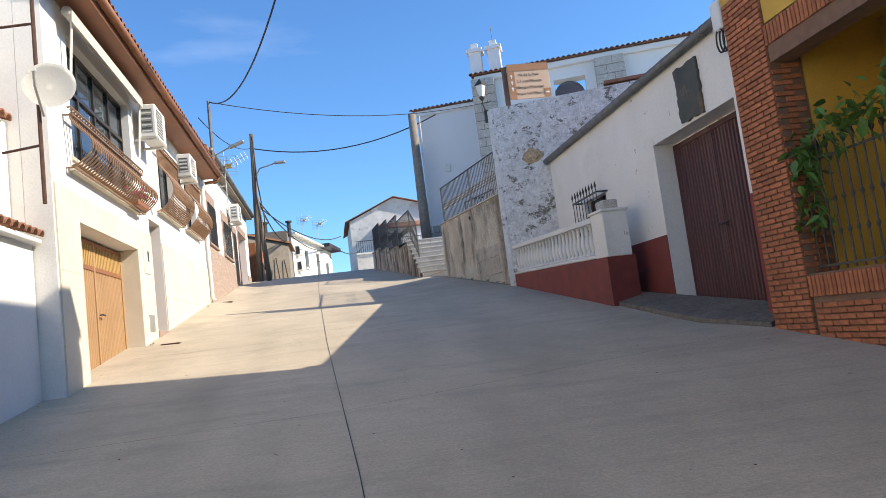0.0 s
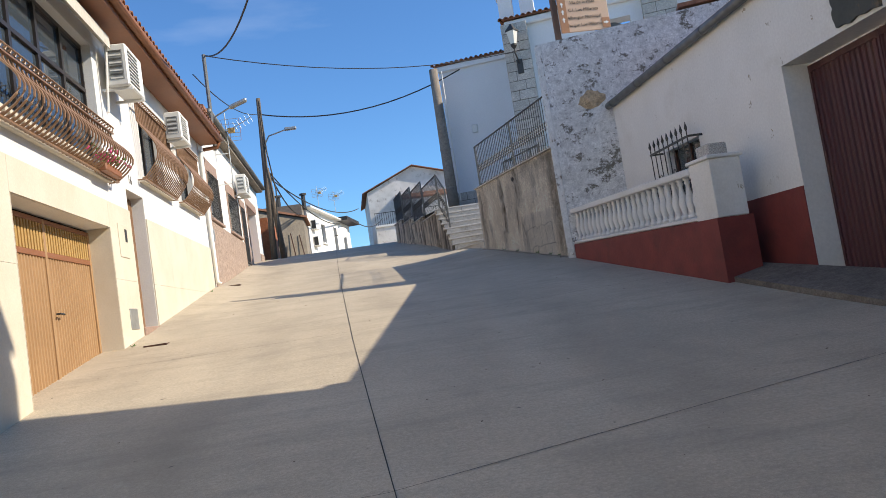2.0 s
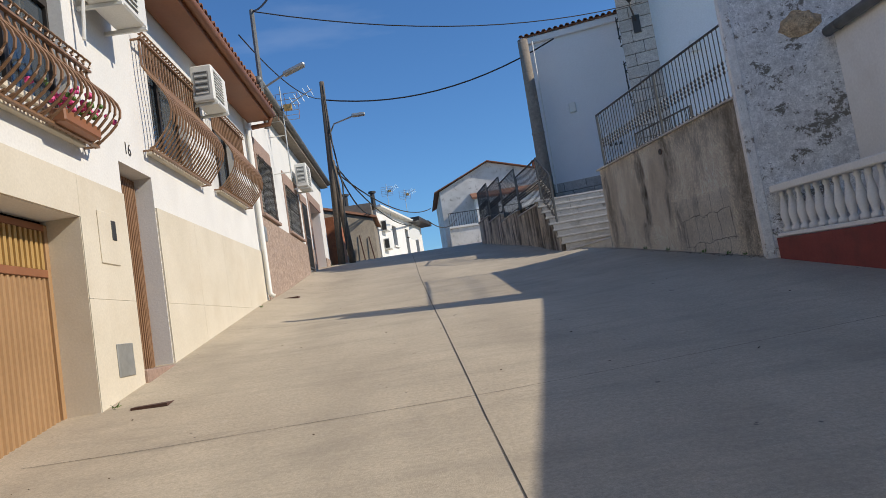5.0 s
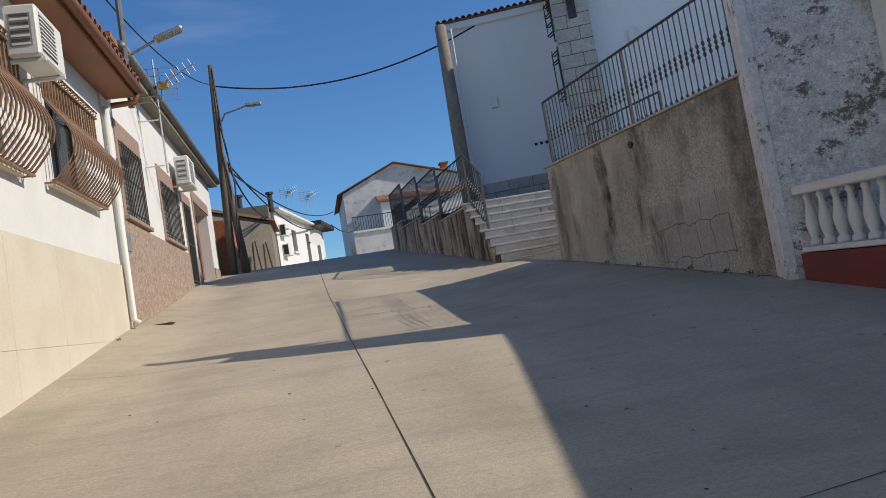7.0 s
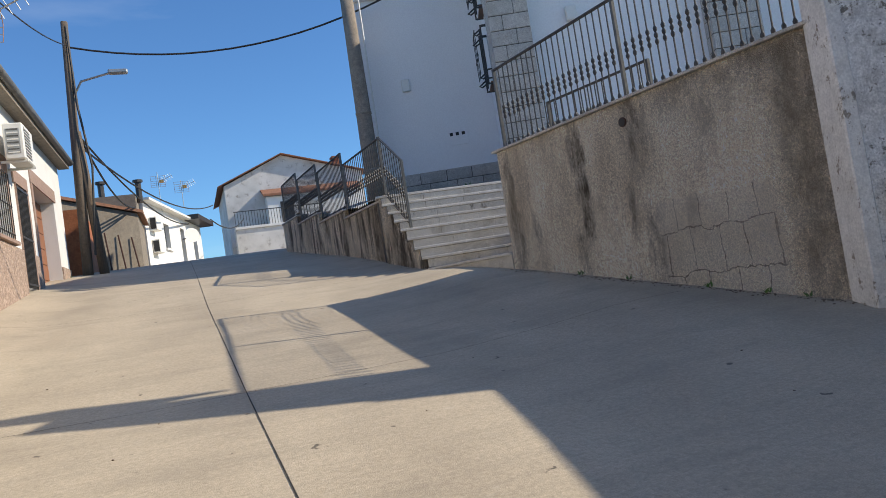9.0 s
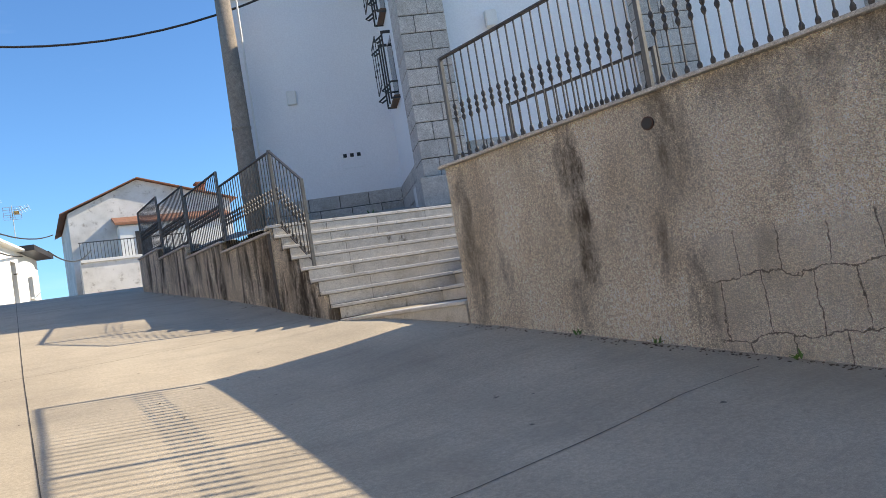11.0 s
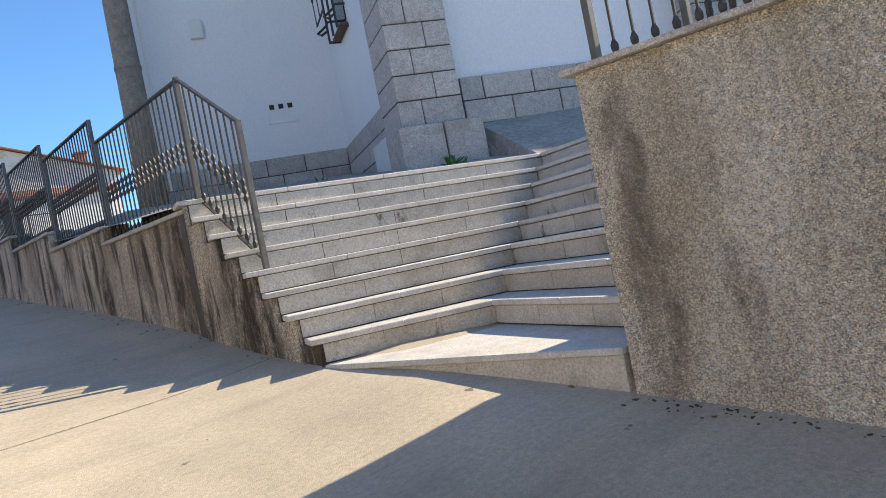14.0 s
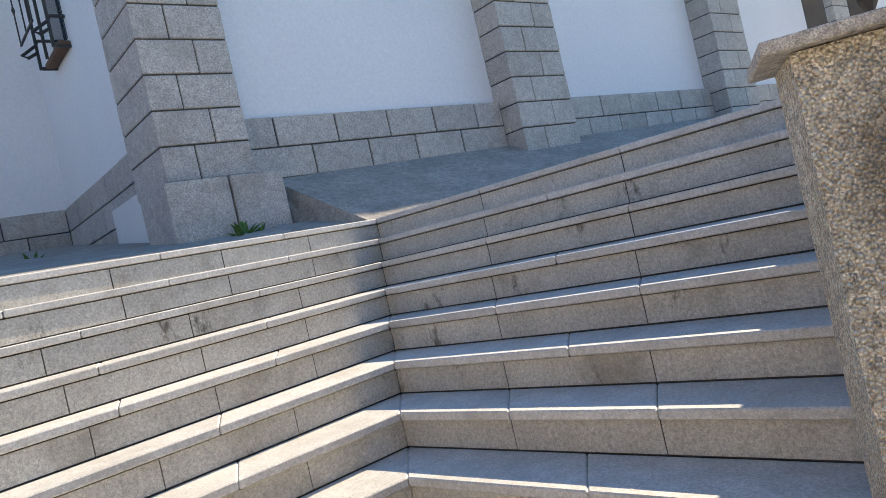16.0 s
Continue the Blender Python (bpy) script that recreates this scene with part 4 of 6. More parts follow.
put("door_frame", B((5.83, 8.53, 3.80), (5.865, 10.94, 3.88), 0.005), M_MAROON_DOOR, gdoor)
put("bolt", T([(5.81, 9.62, 2.42), (5.81, 9.95, 2.42)], 0.014), M_IRON, gdoor, "black iron sliding bolt")
put("handle", T([(5.82, 9.66, 2.36), (5.79, 9.66, 2.36), (5.79, 9.66, 2.30)], 0.012), M_IRON, gdoor)
# barred window
bw = thing("barred_window", (5.45, 13.8, 2.6), "small window behind a rusty iron grille with spear points", "window", kind="structure")
put("pane", B((5.66, 13.2, 2.62), (5.67, 14.35, 3.62)), M_GLASS, bw)
put("sash", B((5.62, 13.2, 2.62), (5.66, 13.27, 3.62), 0.004), M_RUST, bw)
put("sash", B((5.62, 14.28, 2.62), (5.66, 14.35, 3.62), 0.004), M_RUST, bw)
put("sash", B((5.62, 13.74, 2.62), (5.66, 13.80, 3.62), 0.004), M_RUST, bw)
for z in (2.62, 3.60):
    put("grille_rail", B((5.26, 13.08, z), (5.285, 14.48, z + 0.03)), M_IRON, bw)
    for y in (13.08, 14.455):
        put("grille_rail", B((5.29, y, z), (5.50, y + 0.025, z + 0.03)), M_IRON, bw)
for i in range(9):
    y = 13.12 + i * 0.166
    put("grille_bar", tube(T([(5.272, y, 2.58), (5.272, y, 3.70)], 0.009, 5), [(5.272, y, 3.70), (5.272, y, 3.74), (5.272, y, 3.84)], [0.012, 0.026, 0.002], 5), M_IRON, bw)
for i in range(0, 8, 3):
    y = 13.12 + (i + 0.5) * 0.166
    ring = [(5.272, y + 0.045 * math.cos(a), 3.15 + 0.075 * math.sin(a)) for a in np.linspace(0, 2 * math.pi, 13)]
    put("grille_ring", T(ring, 0.008, 4), M_IRON, bw)
# slate plaque
plq = bmesh.new()
edge = []
for s, t in [(0, k / 14) for k in range(15)] + [(k / 6, 1) for k in range(1, 7)] + [(1, 1 - k / 14) for k in range(1, 15)] + [(1 - k / 6, 0) for k in range(1, 6)]:
    edge.append((9.22 + 0.66 * s + random.uniform(-0.02, 0.02), 3.96 + 0.82 * t + random.uniform(-0.02, 0.02)))
f1 = [plq.verts.new((5.46, y, z)) for y, z in edge]
f2 = [plq.verts.new((5.498, y, z)) for y, z in edge]
plq.faces.new(f1)
plq.faces.new(f2)
for i in range(len(edge)):
    j = (i + 1) % len(edge)
    plq.faces.new((f1[i], f1[j], f2[j], f2[i]))
bmesh.ops.recalc_face_normals(plq, faces=plq.faces)
tagged(part("slate_plaque", plq, M_SLATE), "rough-edged dark slate plaque fixed above the garage door", "plaque")

# ---- balustrade in front of the garage building ----
bal = thing("balustrade", (4.6, 14, 1.8), "white precast balustrade on a sloping maroon base wall", "balustrade", kind="structure")
BA, BB = Vector((4.74, 11.66, 0)), Vector((4.40, 16.58, 0))
bdir = (BB - BA).normalized()
bnr = Vector((bdir.y, -bdir.x, 0))
quad = lambda a, b, w0, w1: [(a + bnr * w0)[:2], (b + bnr * w0)[:2], (b + bnr * w1)[:2], (a + bnr * w1)[:2]]
BC = BA + bdir * 0.5
put("base_wall", prism(quad(BA, BB, -0.02, 0.24), 0.9, [2.24, 2.42, 2.42, 2.24]), M_RED, bal, "maroon painted base wall")
put("pier", bevel(prism(quad(BA + bdir * 0.01, BC, 0.0, 0.46), 2.24, 3.02), 0.012), M_OLDWHITE, bal, "white pier with flaking grey paint")
put("pier_base", prism(quad(BA - bdir * 0.01, BC, -0.03, 0.5), 0.9, 2.236), M_RED, bal)
put("pier_cap", bevel(prism(quad(BA - bdir * 0.02, BC + bdir * 0.03, -0.03, 0.49), 3.02, 3.07), 0.012), M_OLDWHITE, bal)
put("pier_cap", bevel(prism(quad(BA + bdir * 0.10, BC - bdir * 0.08, 0.09, 0.37), 3.072, 3.24), 0.02), M_GRANITE, bal, "grey stepped stone block")
put("handrail", bevel(prism(quad(BC + bdir * 0.003, BB, 0.0, 0.22), [2.90, 3.02, 3.02, 2.90], [3.00, 3.12, 3.12, 3.00]), 0.015), M_WHITE, bal)
put("bottom_rail", bevel(prism(quad(BC + bdir * 0.003, BB, 0.0, 0.22), [2.265, 2.43, 2.43, 2.265], [2.325, 2.485, 2.485, 2.325]), 0.01), M_WHITE, bal)
bprof = [(0.062, 0), (0.062, 0.05), (0.035, 0.07), (0.045, 0.11), (0.062, 0.19), (0.064, 0.25), (0.045, 0.34), (0.030, 0.43), (0.028, 0.47), (0.045, 0.50), (0.032, 0.53), (0.058, 0.55), (0.058, 0.585)]
bmesh_b = lathe(bprof, 10)
bme = bpy.data.meshes.new("baluster")
bmesh_b.to_mesh(bme)
bmesh_b.free()
bme.materials.append(M_WHITE)
for p in bme.polygons:
    p.use_smooth = True
nb = 24
for i in range(nb):
    t = (i + 0.5) / nb
    q = BC.lerp(BB, t) + bnr * 0.11
    o = new("baluster", bme)
    o.parent = bal
    o.matrix_parent_inverse = Matrix.Translation(-Vector(bal.location))
    o.matrix_basis = pose(q.x, q.y, 2.33 + 0.16 * t, 0, 0, 0)
drive = prism([(4.80, 11.7), (4.9, 9.2), (5.28, 8.2), (5.85, 8.5), (5.85, 10.9), (5.49, 11.0), (5.49, 16.0), (4.7, 16.0)], 0.3,
              [1.47, 1.10, 0.97, 1.16, 1.40, 1.42, 2.12, 2.12])
tagged(part("driveway", drive, M_DRIVE), "dark patched concrete ramp before the garage door", "driveway", kind="structure")

# ---- brick house ----
BX = 5.27
brick_house = thing("brick_house", (5.6, 6, 0.5), "two-storey brick and ochre house with a porch", "house", kind="structure")
put("wall", B((BX + 0.42, 7.36, 0.2), (BX + 5, 8.13, 4.9)), M_OCHRE, brick_house)
put("wall", B((BX + 0.42, 7.36, 4.903), (BX + 0.75, 8.13, 8.2)), M_OCHRE, brick_house)
put("wall", B((BX + 1.5, -12, -2), (BX + 5, 7.35, 4.4)), M_OCHRE, brick_house)
put("wall", B((BX + 1.5, -12, 4.403), (BX + 5, 6.95, 8.2)), M_OCHRE, brick_house)
put("upper_wall", B((BX + 0.02, -12, 4.42), (BX + 1.49, 7.355, 8.2)), M_OCHRE, brick_house)
put("upper_wall", B((BX + 0.02, 7.365, 4.98), (BX + 0.415, 8.13, 8.2)), M_OCHRE, brick_house)
put("mortar", B((BX + 0.012, 7.37, 0.3), (BX + 0.41, 8.125, 4.97)), M_BRICK_MORTAR, brick_house)
put("mortar", B((BX + 0.022, -12, -1.5), (BX + 0.3, 7.355, 1.49)), M_BRICK_MORTAR, brick_house)
put("mortar", B((BX + 0.012, -12, 3.95), (BX + 0.30, 7.355, 4.40)), M_BRICK_MORTAR, brick_house)
put("porch_floor", B((BX + 0.3, -12, -1), (BX + 1.49, 7.3, 1.0)), M_DRIVE, brick_house)
put("porch_pier", B((BX + 0.02, -12, 1.5), (BX + 0.4, 3.0, 3.94)), M_BRICK, brick_house)
put("roof", prism([(BX - 0.4, -12.3), (BX + 5.4, -12.3), (BX + 5.4, 6.95), (BX + 0.78, 6.95), (BX + 0.78, 8.16), (BX - 0.4, 8.16)], [8.2, 9.4, 9.4, 8.44, 8.44, 8.2], [8.3, 9.5, 9.5, 8.54, 8.54, 8.3]), M_TILE, brick_house)



def brick_mesh(l, h, d):
    bm = bevel(B((0, 0, 0), (d, l, h)), 0.004)
    me = bpy.data.meshes.new("brick")
    bm.to_mesh(me)
    bm.free()
    me.materials.append(M_BRICK)
    return me


BRICK, HALF, SOLDIER = brick_mesh(0.232, 0.052, 0.03), brick_mesh(0.108, 0.052, 0.03), brick_mesh(0.052, 0.232, 0.03)
SIDEB = brick_mesh(0.232, 0.052, 0.03)


def lay(me, x, y, z, rz=0.0):
    o = new("brick", me)
    o.parent = brick_house
    o.matrix_parent_inverse = Matrix.Translation(-Vector(brick_house.location))
    o.matrix_basis = pose(x - random.uniform(0, 0.006), y, z, 0, 0, rz)


def brick_courses(y0, y1, z0, z1, x):
    j, z = 0, z0
    while z < z1 - 0.04:
        y = y0 + (0 if j % 2 else -0.001)
        first = True
        while y < y1 - 0.05:
            half = (first and j % 2) or y + 0.232 > y1 + 0.01
            lay(HALF if half else BRICK, x, y, z)
            y += (0.108 if half else 0.232) + 0.013
            first = False
        z += 0.066
        j += 1


brick_courses(7.37, 8.12, 0.62, 4.95, BX - 0.012)
brick_courses(4.75, 7.34, 0.45, 1.2, BX + 0.0)
for i in range(40):
    lay(SOLDIER, BX - 0.006, 4.75 + i * 0.0655, 1.235)
for i in range(40):
    lay(SOLDIER, BX - 0.012, 4.75 + i * 0.0655, 4.15)
j = 0
for zc in np.arange(1.5, 3.93, 0.066):
    o0 = BX + 0.01 + (0.0 if j % 2 else 0.12)
    o = new("brick", SIDEB)
    o.parent = brick_house
    o.matrix_parent_inverse = Matrix.Translation(-Vector(brick_house.location))
    o.matrix_basis = pose(o0 + 0.235, 7.345, zc, 0, 0, 90)
    j += 1
# porch grille
pg = thing("porch_grille", (BX + 0.1, 6, 1.5), "black wrought iron porch grille with spear points", "railing")
gx = BX + 0.12
for z in (1.54, 2.70):
    put("rail", B((gx - 0.012, 4.0, z), (gx + 0.012, 7.30, z + 0.025)), M_IRON, pg)
for i in range(24):
    y = 7.26 - i * 0.135
    bm = T([(gx, y, 1.5), (gx, y, 2.80)], 0.011, 6)
    tube(bm, [(gx, y, 2.80), (gx, y, 2.84), (gx, y, 2.95)], [0.014, 0.03, 0.002], 5)
    for f in (1.9, 2.25):
        tube(bm, [(gx, y, f - 0.04), (gx, y, f), (gx, y, f + 0.04)], [0.011, 0.024, 0.011], 6)
    put("bar", bm, M_IRON, pg)
# white air conditioner in the porch's shade
pac = thing("air_conditioner", (BX + 1.4, 6.3, 2.2), "white air conditioning unit on the porch wall", "air conditioner")
put("case", B((BX + 1.2, 5.9, 2.25), (BX + 1.49, 6.75, 2.80), 0.02), M_PLASTIC, pac)
put("fan_grille", B((BX + 1.185, 6.0, 2.33), (BX + 1.2, 6.4, 2.72), 0.01), M_BLACK, pac)


def leaf_mesh():
    bm = bmesh.new()
    pts = [(0, 0, 0), (0.032, 0.03, 0.006), (0.036, 0.06, 0.004), (0.02, 0.10, -0.004), (0, 0.135, -0.018), (-0.02, 0.10, -0.004), (-0.036, 0.06, 0.004), (-0.032, 0.03, 0.006)]
    v = [bm.verts.new(p) for p in pts]
    c = bm.verts.new((0, 0.06, -0.008))
    for i in range(8):
        bm.faces.new((v[i], v[(i + 1) % 8], c))
    me = bpy.data.meshes.new("leaf")
    bm.to_mesh(me)
    bm.free()
    me.materials.append(M_LEAF)
    return me


LEAF = leaf_mesh()
vine = thing("climbing_plant", (gx - 0.05, 6.9, 2.0), "green leafy climber hanging over the iron grille", "plant")
rng = random.Random(4)
for s in range(7):
    y0 = 7.2 - s * 0.16
    pts = [(gx - 0.04, y0, 2.9 + 0.05 * s)]
    n = 10 if s < 2 else 5
    for k in range(n):
        pts.append((gx - 0.06 + rng.uniform(-0.05, 0.05), y0 - 0.02 * k + rng.uniform(-0.04, 0.04), pts[-1][2] - 0.09))
    put("stem", T(pts, 0.006, 5), M_LEAF, vine)
for k in range(210):
    u = rng.random()
    if u < 0.65:
        y, z = 7.25 - rng.random() ** 0.8 * 1.6, 2.95 + rng.gauss(0, 0.12)
        z += (7.25 - y) * 0.1
    else:
        y, z = 7.12 + rng.gauss(0, 0.09), rng.uniform(1.95, 2.9)
    o = new("leaf", LEAF)
    o.parent = vine
    o.matrix_parent_inverse = Matrix.Translation(-Vector(vine.location))
    sc = rng.uniform(0.8, 1.5)
    o.matrix_basis = pose(gx - 0.05 + rng.gauss(0, 0.09), y, z, rng.uniform(-70, 20), rng.uniform(-40, 40), rng.uniform(0, 360)) @ Matrix.Diagonal((sc, sc, sc, 1))
# lamp and meter boxes on the corner
mb = thing("meter_box", (5.4, 8.3, 4.7), "grey plastic cable box with loose black cables", "utility box")
put("case", B((5.30, 8.2, 4.75), (5.48, 8.42, 5.15), 0.02), M_PLASTIC, mb)
for k in range(3):
    put("cable_loop", T([(5.38 - 0.03 * k, 8.25 + 0.09 * math.sin(a) + 0.03 * k, 4.62 + 0.16 * math.cos(a)) for a in np.linspace(0, 6.0, 14)], 0.012, 5), M_BLACK, mb)

# ---- house number 16 ----
LX = -3.35
h16 = thing("house", (-5, 16, 1), "white two-storey house with cream stone base and brown eaves", "house", kind="structure")
HY0, HY1 = 9.82, 21.62
hw = [(10.75 - HY0, 13.85 - HY0, 0.5, 3.50), (14.95 - HY0, 15.9 - HY0, 1.5, 4.27), (10.75 - HY0, 14.0 - HY0, 4.45, 6.30), (16.2 - HY0, 17.7 - HY0, 4.70, 6.1), (19.1 - HY0, 20.5 - HY0, 4.72, 6.1)]
wall("wall", (LX, HY0), (0, 1), HY1 - HY0, 0.3, 6.75, 0.34, M_WHITE, hw, parent=h16)
put("wall", B((-10, HY0, 0.3), (LX - 0.345, HY0 + 0.3, 7.0)), M_WHITE, h16)
put("wall", B((-10, HY1 - 0.3, 0.3), (LX - 0.345, HY1, 7.0)), M_WHITE, h16)
# added black panels behind the openings, painted as dark as unlit rooms
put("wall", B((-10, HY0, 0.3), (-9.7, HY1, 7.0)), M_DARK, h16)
put("dark_room_backing", B((-5.4, HY0 + 0.31, 0.3), (-5.3, HY1 - 0.31, 6.9)), M_DARK, h16)
CT = 3.90
cl = [(HY0 + 0.05, 10.74), (13.86, 14.94), (15.91, HY1)]
for a, b in cl:
    n = max(1, round((b - a) / 1.4))
    for k in range(n):
        y0, y1 = a + (b - a) * k / n, a + (b - a) * (k + 1) / n
        for z0, z1 in ((0.4, 2.75), (2.753, CT)):
            put("cladding_slab", B((LX - 0.001, y0 + 0.0015, z0), (LX + 0.022, y1 - 0.0015, z1)), M_CREAM, h16)
put("cladding_slab", B((LX - 0.001, 10.742, 3.505), (LX + 0.022, 13.858, CT)), M_CREAM, h16)
for y0, y1 in ((10.752, 10.760), (13.840, 13.848)):
    put("reveal", B((LX - 0.28, y0, 0.5), (LX + 0.02, y1, 3.496)), M_CREAM, h16)
put("roof", prism([(-10.2, HY0 - 0.1), (-2.88, HY0 - 0.1), (-2.88, 22.0), (-10.2, 22.0)], [8.6, 6.76, 6.76, 8.6], [8.7, 6.86, 6.86, 8.7]), M_TILE, h16)
put("soffit", B((-3.34, HY0 - 0.1, 6.62), (-2.88, 22.0, 6.755), 0.01), M_BROWN, h16, "brown painted soffit")
put("gutter", T([(-2.82, HY0 - 0.15, 6.78), (-2.82, 22.05, 6.74)], 0.075, 10), M_BROWN, h16, "brown round gutter", smooth=True)
put("gutter", T([(-2.82, 22.0, 6.74), (-2.9, 22.05, 6.55), (-3.25, 21.95, 6.5)], 0.05, 8), M_BROWN, h16, smooth=True)
tile_row((-2.80, HY0, 6.87), (-2.80, 22.0, 6.87), (-1, 0), h16, pitch=0.21, slope=14)
put("downpipe", T([(LX + 0.08, 21.66, 6.4), (LX + 0.08, 21.66, 3.05), (LX + 0.16, 21.66, 2.98)], 0.05, 10), M_PLASTIC, h16, "grey plastic downpipe", smooth=True)
# garage door
gd = thing("garage_door", (LX - 0.3, 12.3, 1.5), "ochre ribbed steel double garage door with slatted top", "door", kind="structure")
put("sheet", B((LX - 0.34, 10.76, 0.6), (LX - 0.31, 13.84, 3.46)), M_GARAGE, gd)
for i in range(38):
    y = 10.80 + i * 0.0815
    put("rib", prism([(LX - 0.312, y - 0.026), (LX - 0.292, y - 0.014), (LX - 0.292, y + 0.014), (LX - 0.312, y + 0.026)], 1.3, 2.98), M_GARAGE, gd)
    put("slat", B((LX - 0.31, y - 0.022, 3.05), (LX - 0.285, y + 0.02, 3.40), 0.004), M_GARAGE_TOP, gd)
for z0, z1 in ((2.98, 3.05), (3.40, 3.46), (1.22, 1.3)):
    put("door_rail", B((LX - 0.312, 10.76, z0), (LX - 0.28, 13.84, z1), 0.004), M_BROWN if z0 > 2 else M_GARAGE, gd)
for y in (10.76, 12.25, 13.78):
    put("stile", B((LX - 0.311, y, 0.9), (LX - 0.278, y + 0.06, 3.46), 0.004), M_GARAGE, gd)
put("handle", T([(LX - 0.28, 12.38, 2.28), (LX - 0.23, 12.38, 2.28), (LX - 0.23, 12.50, 2.27)], 0.013), M_IRON, gd, "black door handle")
# entrance with bead curtain
ed = thing("entrance_door", (LX - 0.25, 15.4, 2), "narrow entrance with a brown bead curtain and a stone step", "door", kind="structure")
put("leaf", B((LX - 0.30, 14.96, 1.9), (LX - 0.26, 15.89, 4.25)), M_BROWN, ed)
for i in range(18):
    y = 14.99 + i * 0.05
    put("bead_strand", T([(LX - 0.2 + 0.006 * math.sin(i), y, 2.0), (LX - 0.2, y, 4.24)], 0.014, 5), M_BARS, ed)
put("door_step", B((LX - 0.3, 14.93, 1.4), (LX + 0.06, 15.92, 2.03), 0.012), M_STONETRIM, ed)
mbx = thing("mail_box", (LX, 14.4, 3.2), "cream meter cover and letter slot on the house wall", "utility box")
put("cover", B((LX + 0.021, 14.2, 3.1), (LX + 0.035, 14.62, 3.62), 0.006), M_CREAM, mbx)
put("slot", B((LX + 0.034, 14.48, 3.35), (LX + 0.042, 14.58, 3.55), 0.004), M_IRON, mbx)
vent = thing("wall_vent", (LX, 14.5, 2.1), "pale grey metal hatch low on the cream wall", "hatch")
put("plate", B((LX + 0.021, 14.3, 2.0), (LX + 0.034, 14.68, 2.32), 0.005), M_GALV, vent)
lettering("16", 0.20, pose(LX + 0.004, 15.15, 4.40, 90, 0, 90), M_FRAME, h16, "house_number")


def upper_window(y0, y1, z0, z1, n, label):
    w = thing("window_" + str(n), (LX - 0.15, y0, z0), label, "window", kind="structure")
    x = LX - 0.16
    put("curtain", B((x - 0.2, y0, z0), (x - 0.19, y1, z1)), M_CURTAIN, w)
    k = 4 if y1 - y0 > 2 else 2
    zt = z0 + (z1 - z0) * (0.62 if k == 4 else 1.0)
    for i in range(k):
        a, b = y0 + (y1 - y0) * i / k, y0 + (y1 - y0) * (i + 1) / k
        put("pane", B((x - 0.012, a + 0.04, z0 + 0.05), (x - 0.006, b - 0.04, zt - 0.03)), M_GLASS, w)
        if k == 4:
            put("pane", B((x - 0.012, a + 0.04, zt + 0.03), (x - 0.006, b - 0.04, z1 - 0.05)), M_GLASS, w)
    for i in range(k + 1):
        a = y0 + (y1 - y0) * i / k
        put("frame", B((x - 0.03, max(y0, a - 0.035), z0), (x + 0.03, min(y1, a + 0.035), z1)), M_FRAME, w)
    for z in {z0 + 0.03, zt, z1 - 0.03}:
        put("frame", B((x - 0.028, y0, z - 0.03), (x + 0.032, y1, z + 0.03)), M_FRAME, w)
    put("sill", B((LX - 0.1, y0 - 0.08, z0 - 0.07), (LX + 0.03, y1 + 0.08, z0 - 0.003), 0.008), M_CREAM, w)
    return w


upper_window(10.75, 14.0, 4.45, 6.30, 1, "wide dark-framed upper window above the garage")
upper_window(16.2, 17.7, 4.70, 6.1, 2, "dark-framed upper window behind a bulging grille")
upper_window(19.1, 20.5, 4.72, 6.1, 3, "dark-framed upper window behind a bulging grille")


def belly_grille(y0, y1, z0, z1, n, label):
    """Bars that swell outwards at the foot and curl over at the top."""
    g = thing("window_grille", (LX, y0, z0), label, "window grille", "bulging iron grilles")
    h = z1 - z0
    low = h < 1.2
    for i in range(n):
        y = y0 + (y1 - y0) * i / (n - 1)
        pts = []
        for k in range(13):
            f = k / 12
            out = 0.10 + 0.34 * math.sin(math.pi * min(1, f * (1.15 if low else 1.35))) ** 1.1 * (1 - 0.45 * f) if f < 0.9 else 0.10
            pts.append((LX + out, y, z0 + h * f))
        tip = pts[-1]
        pts += [(tip[0] + 0.05 * math.sin(a), y, tip[2] + 0.05 - 0.05 * math.cos(a)) for a in (0.8, 1.7, 2.8, 3.9)]
        pts = [(LX + 0.16, y, z0 + 0.06), (LX + 0.08, y, z0 + 0.03)] + pts
        put("bar", T(pts, 0.014, 5), M_BARS, g)
    for z, o in ((z0 + 0.01, 0.12), (z1 - 0.02, 0.12)):
        put("rail", B((LX + o - 0.02, y0 - 0.03, z - 0.01), (LX + o + 0.02, y1 + 0.03, z + 0.012)), M_BARS, g)
        for y in (y0, y1):
            put("bracket", B((LX, y - 0.012, z - 0.01), (LX + o, y + 0.012, z + 0.01)), M_BARS, g)
    put("sill", B((LX + 0.002, y0 + 0.1, z0 - 0.01), (LX + 0.07, y1 - 0.1, z0 + 0.03), 0.006), M_CREAM, g)
    return g


belly_grille(10.4, 14.15, 4.20, 4.98, 34, "brown iron window guard swelling outwards along the wide window")
belly_grille(15.75, 18.05, 4.55, 5.95, 22, "tall brown iron grille swelling outwards over a window")
belly_grille(18.75, 20.8, 4.62, 5.98, 20, "tall brown iron grille swelling outwards over a window")
fl = thing("flower_box", (LX + 0.2, 13.9, 4.5), "pink flowers in a pot behind the iron window guard", "flowers")
put("pot", B((LX + 0.10, 13.3, 4.22), (LX + 0.24, 14.0, 4.34), 0.015), M_BROWN, fl)
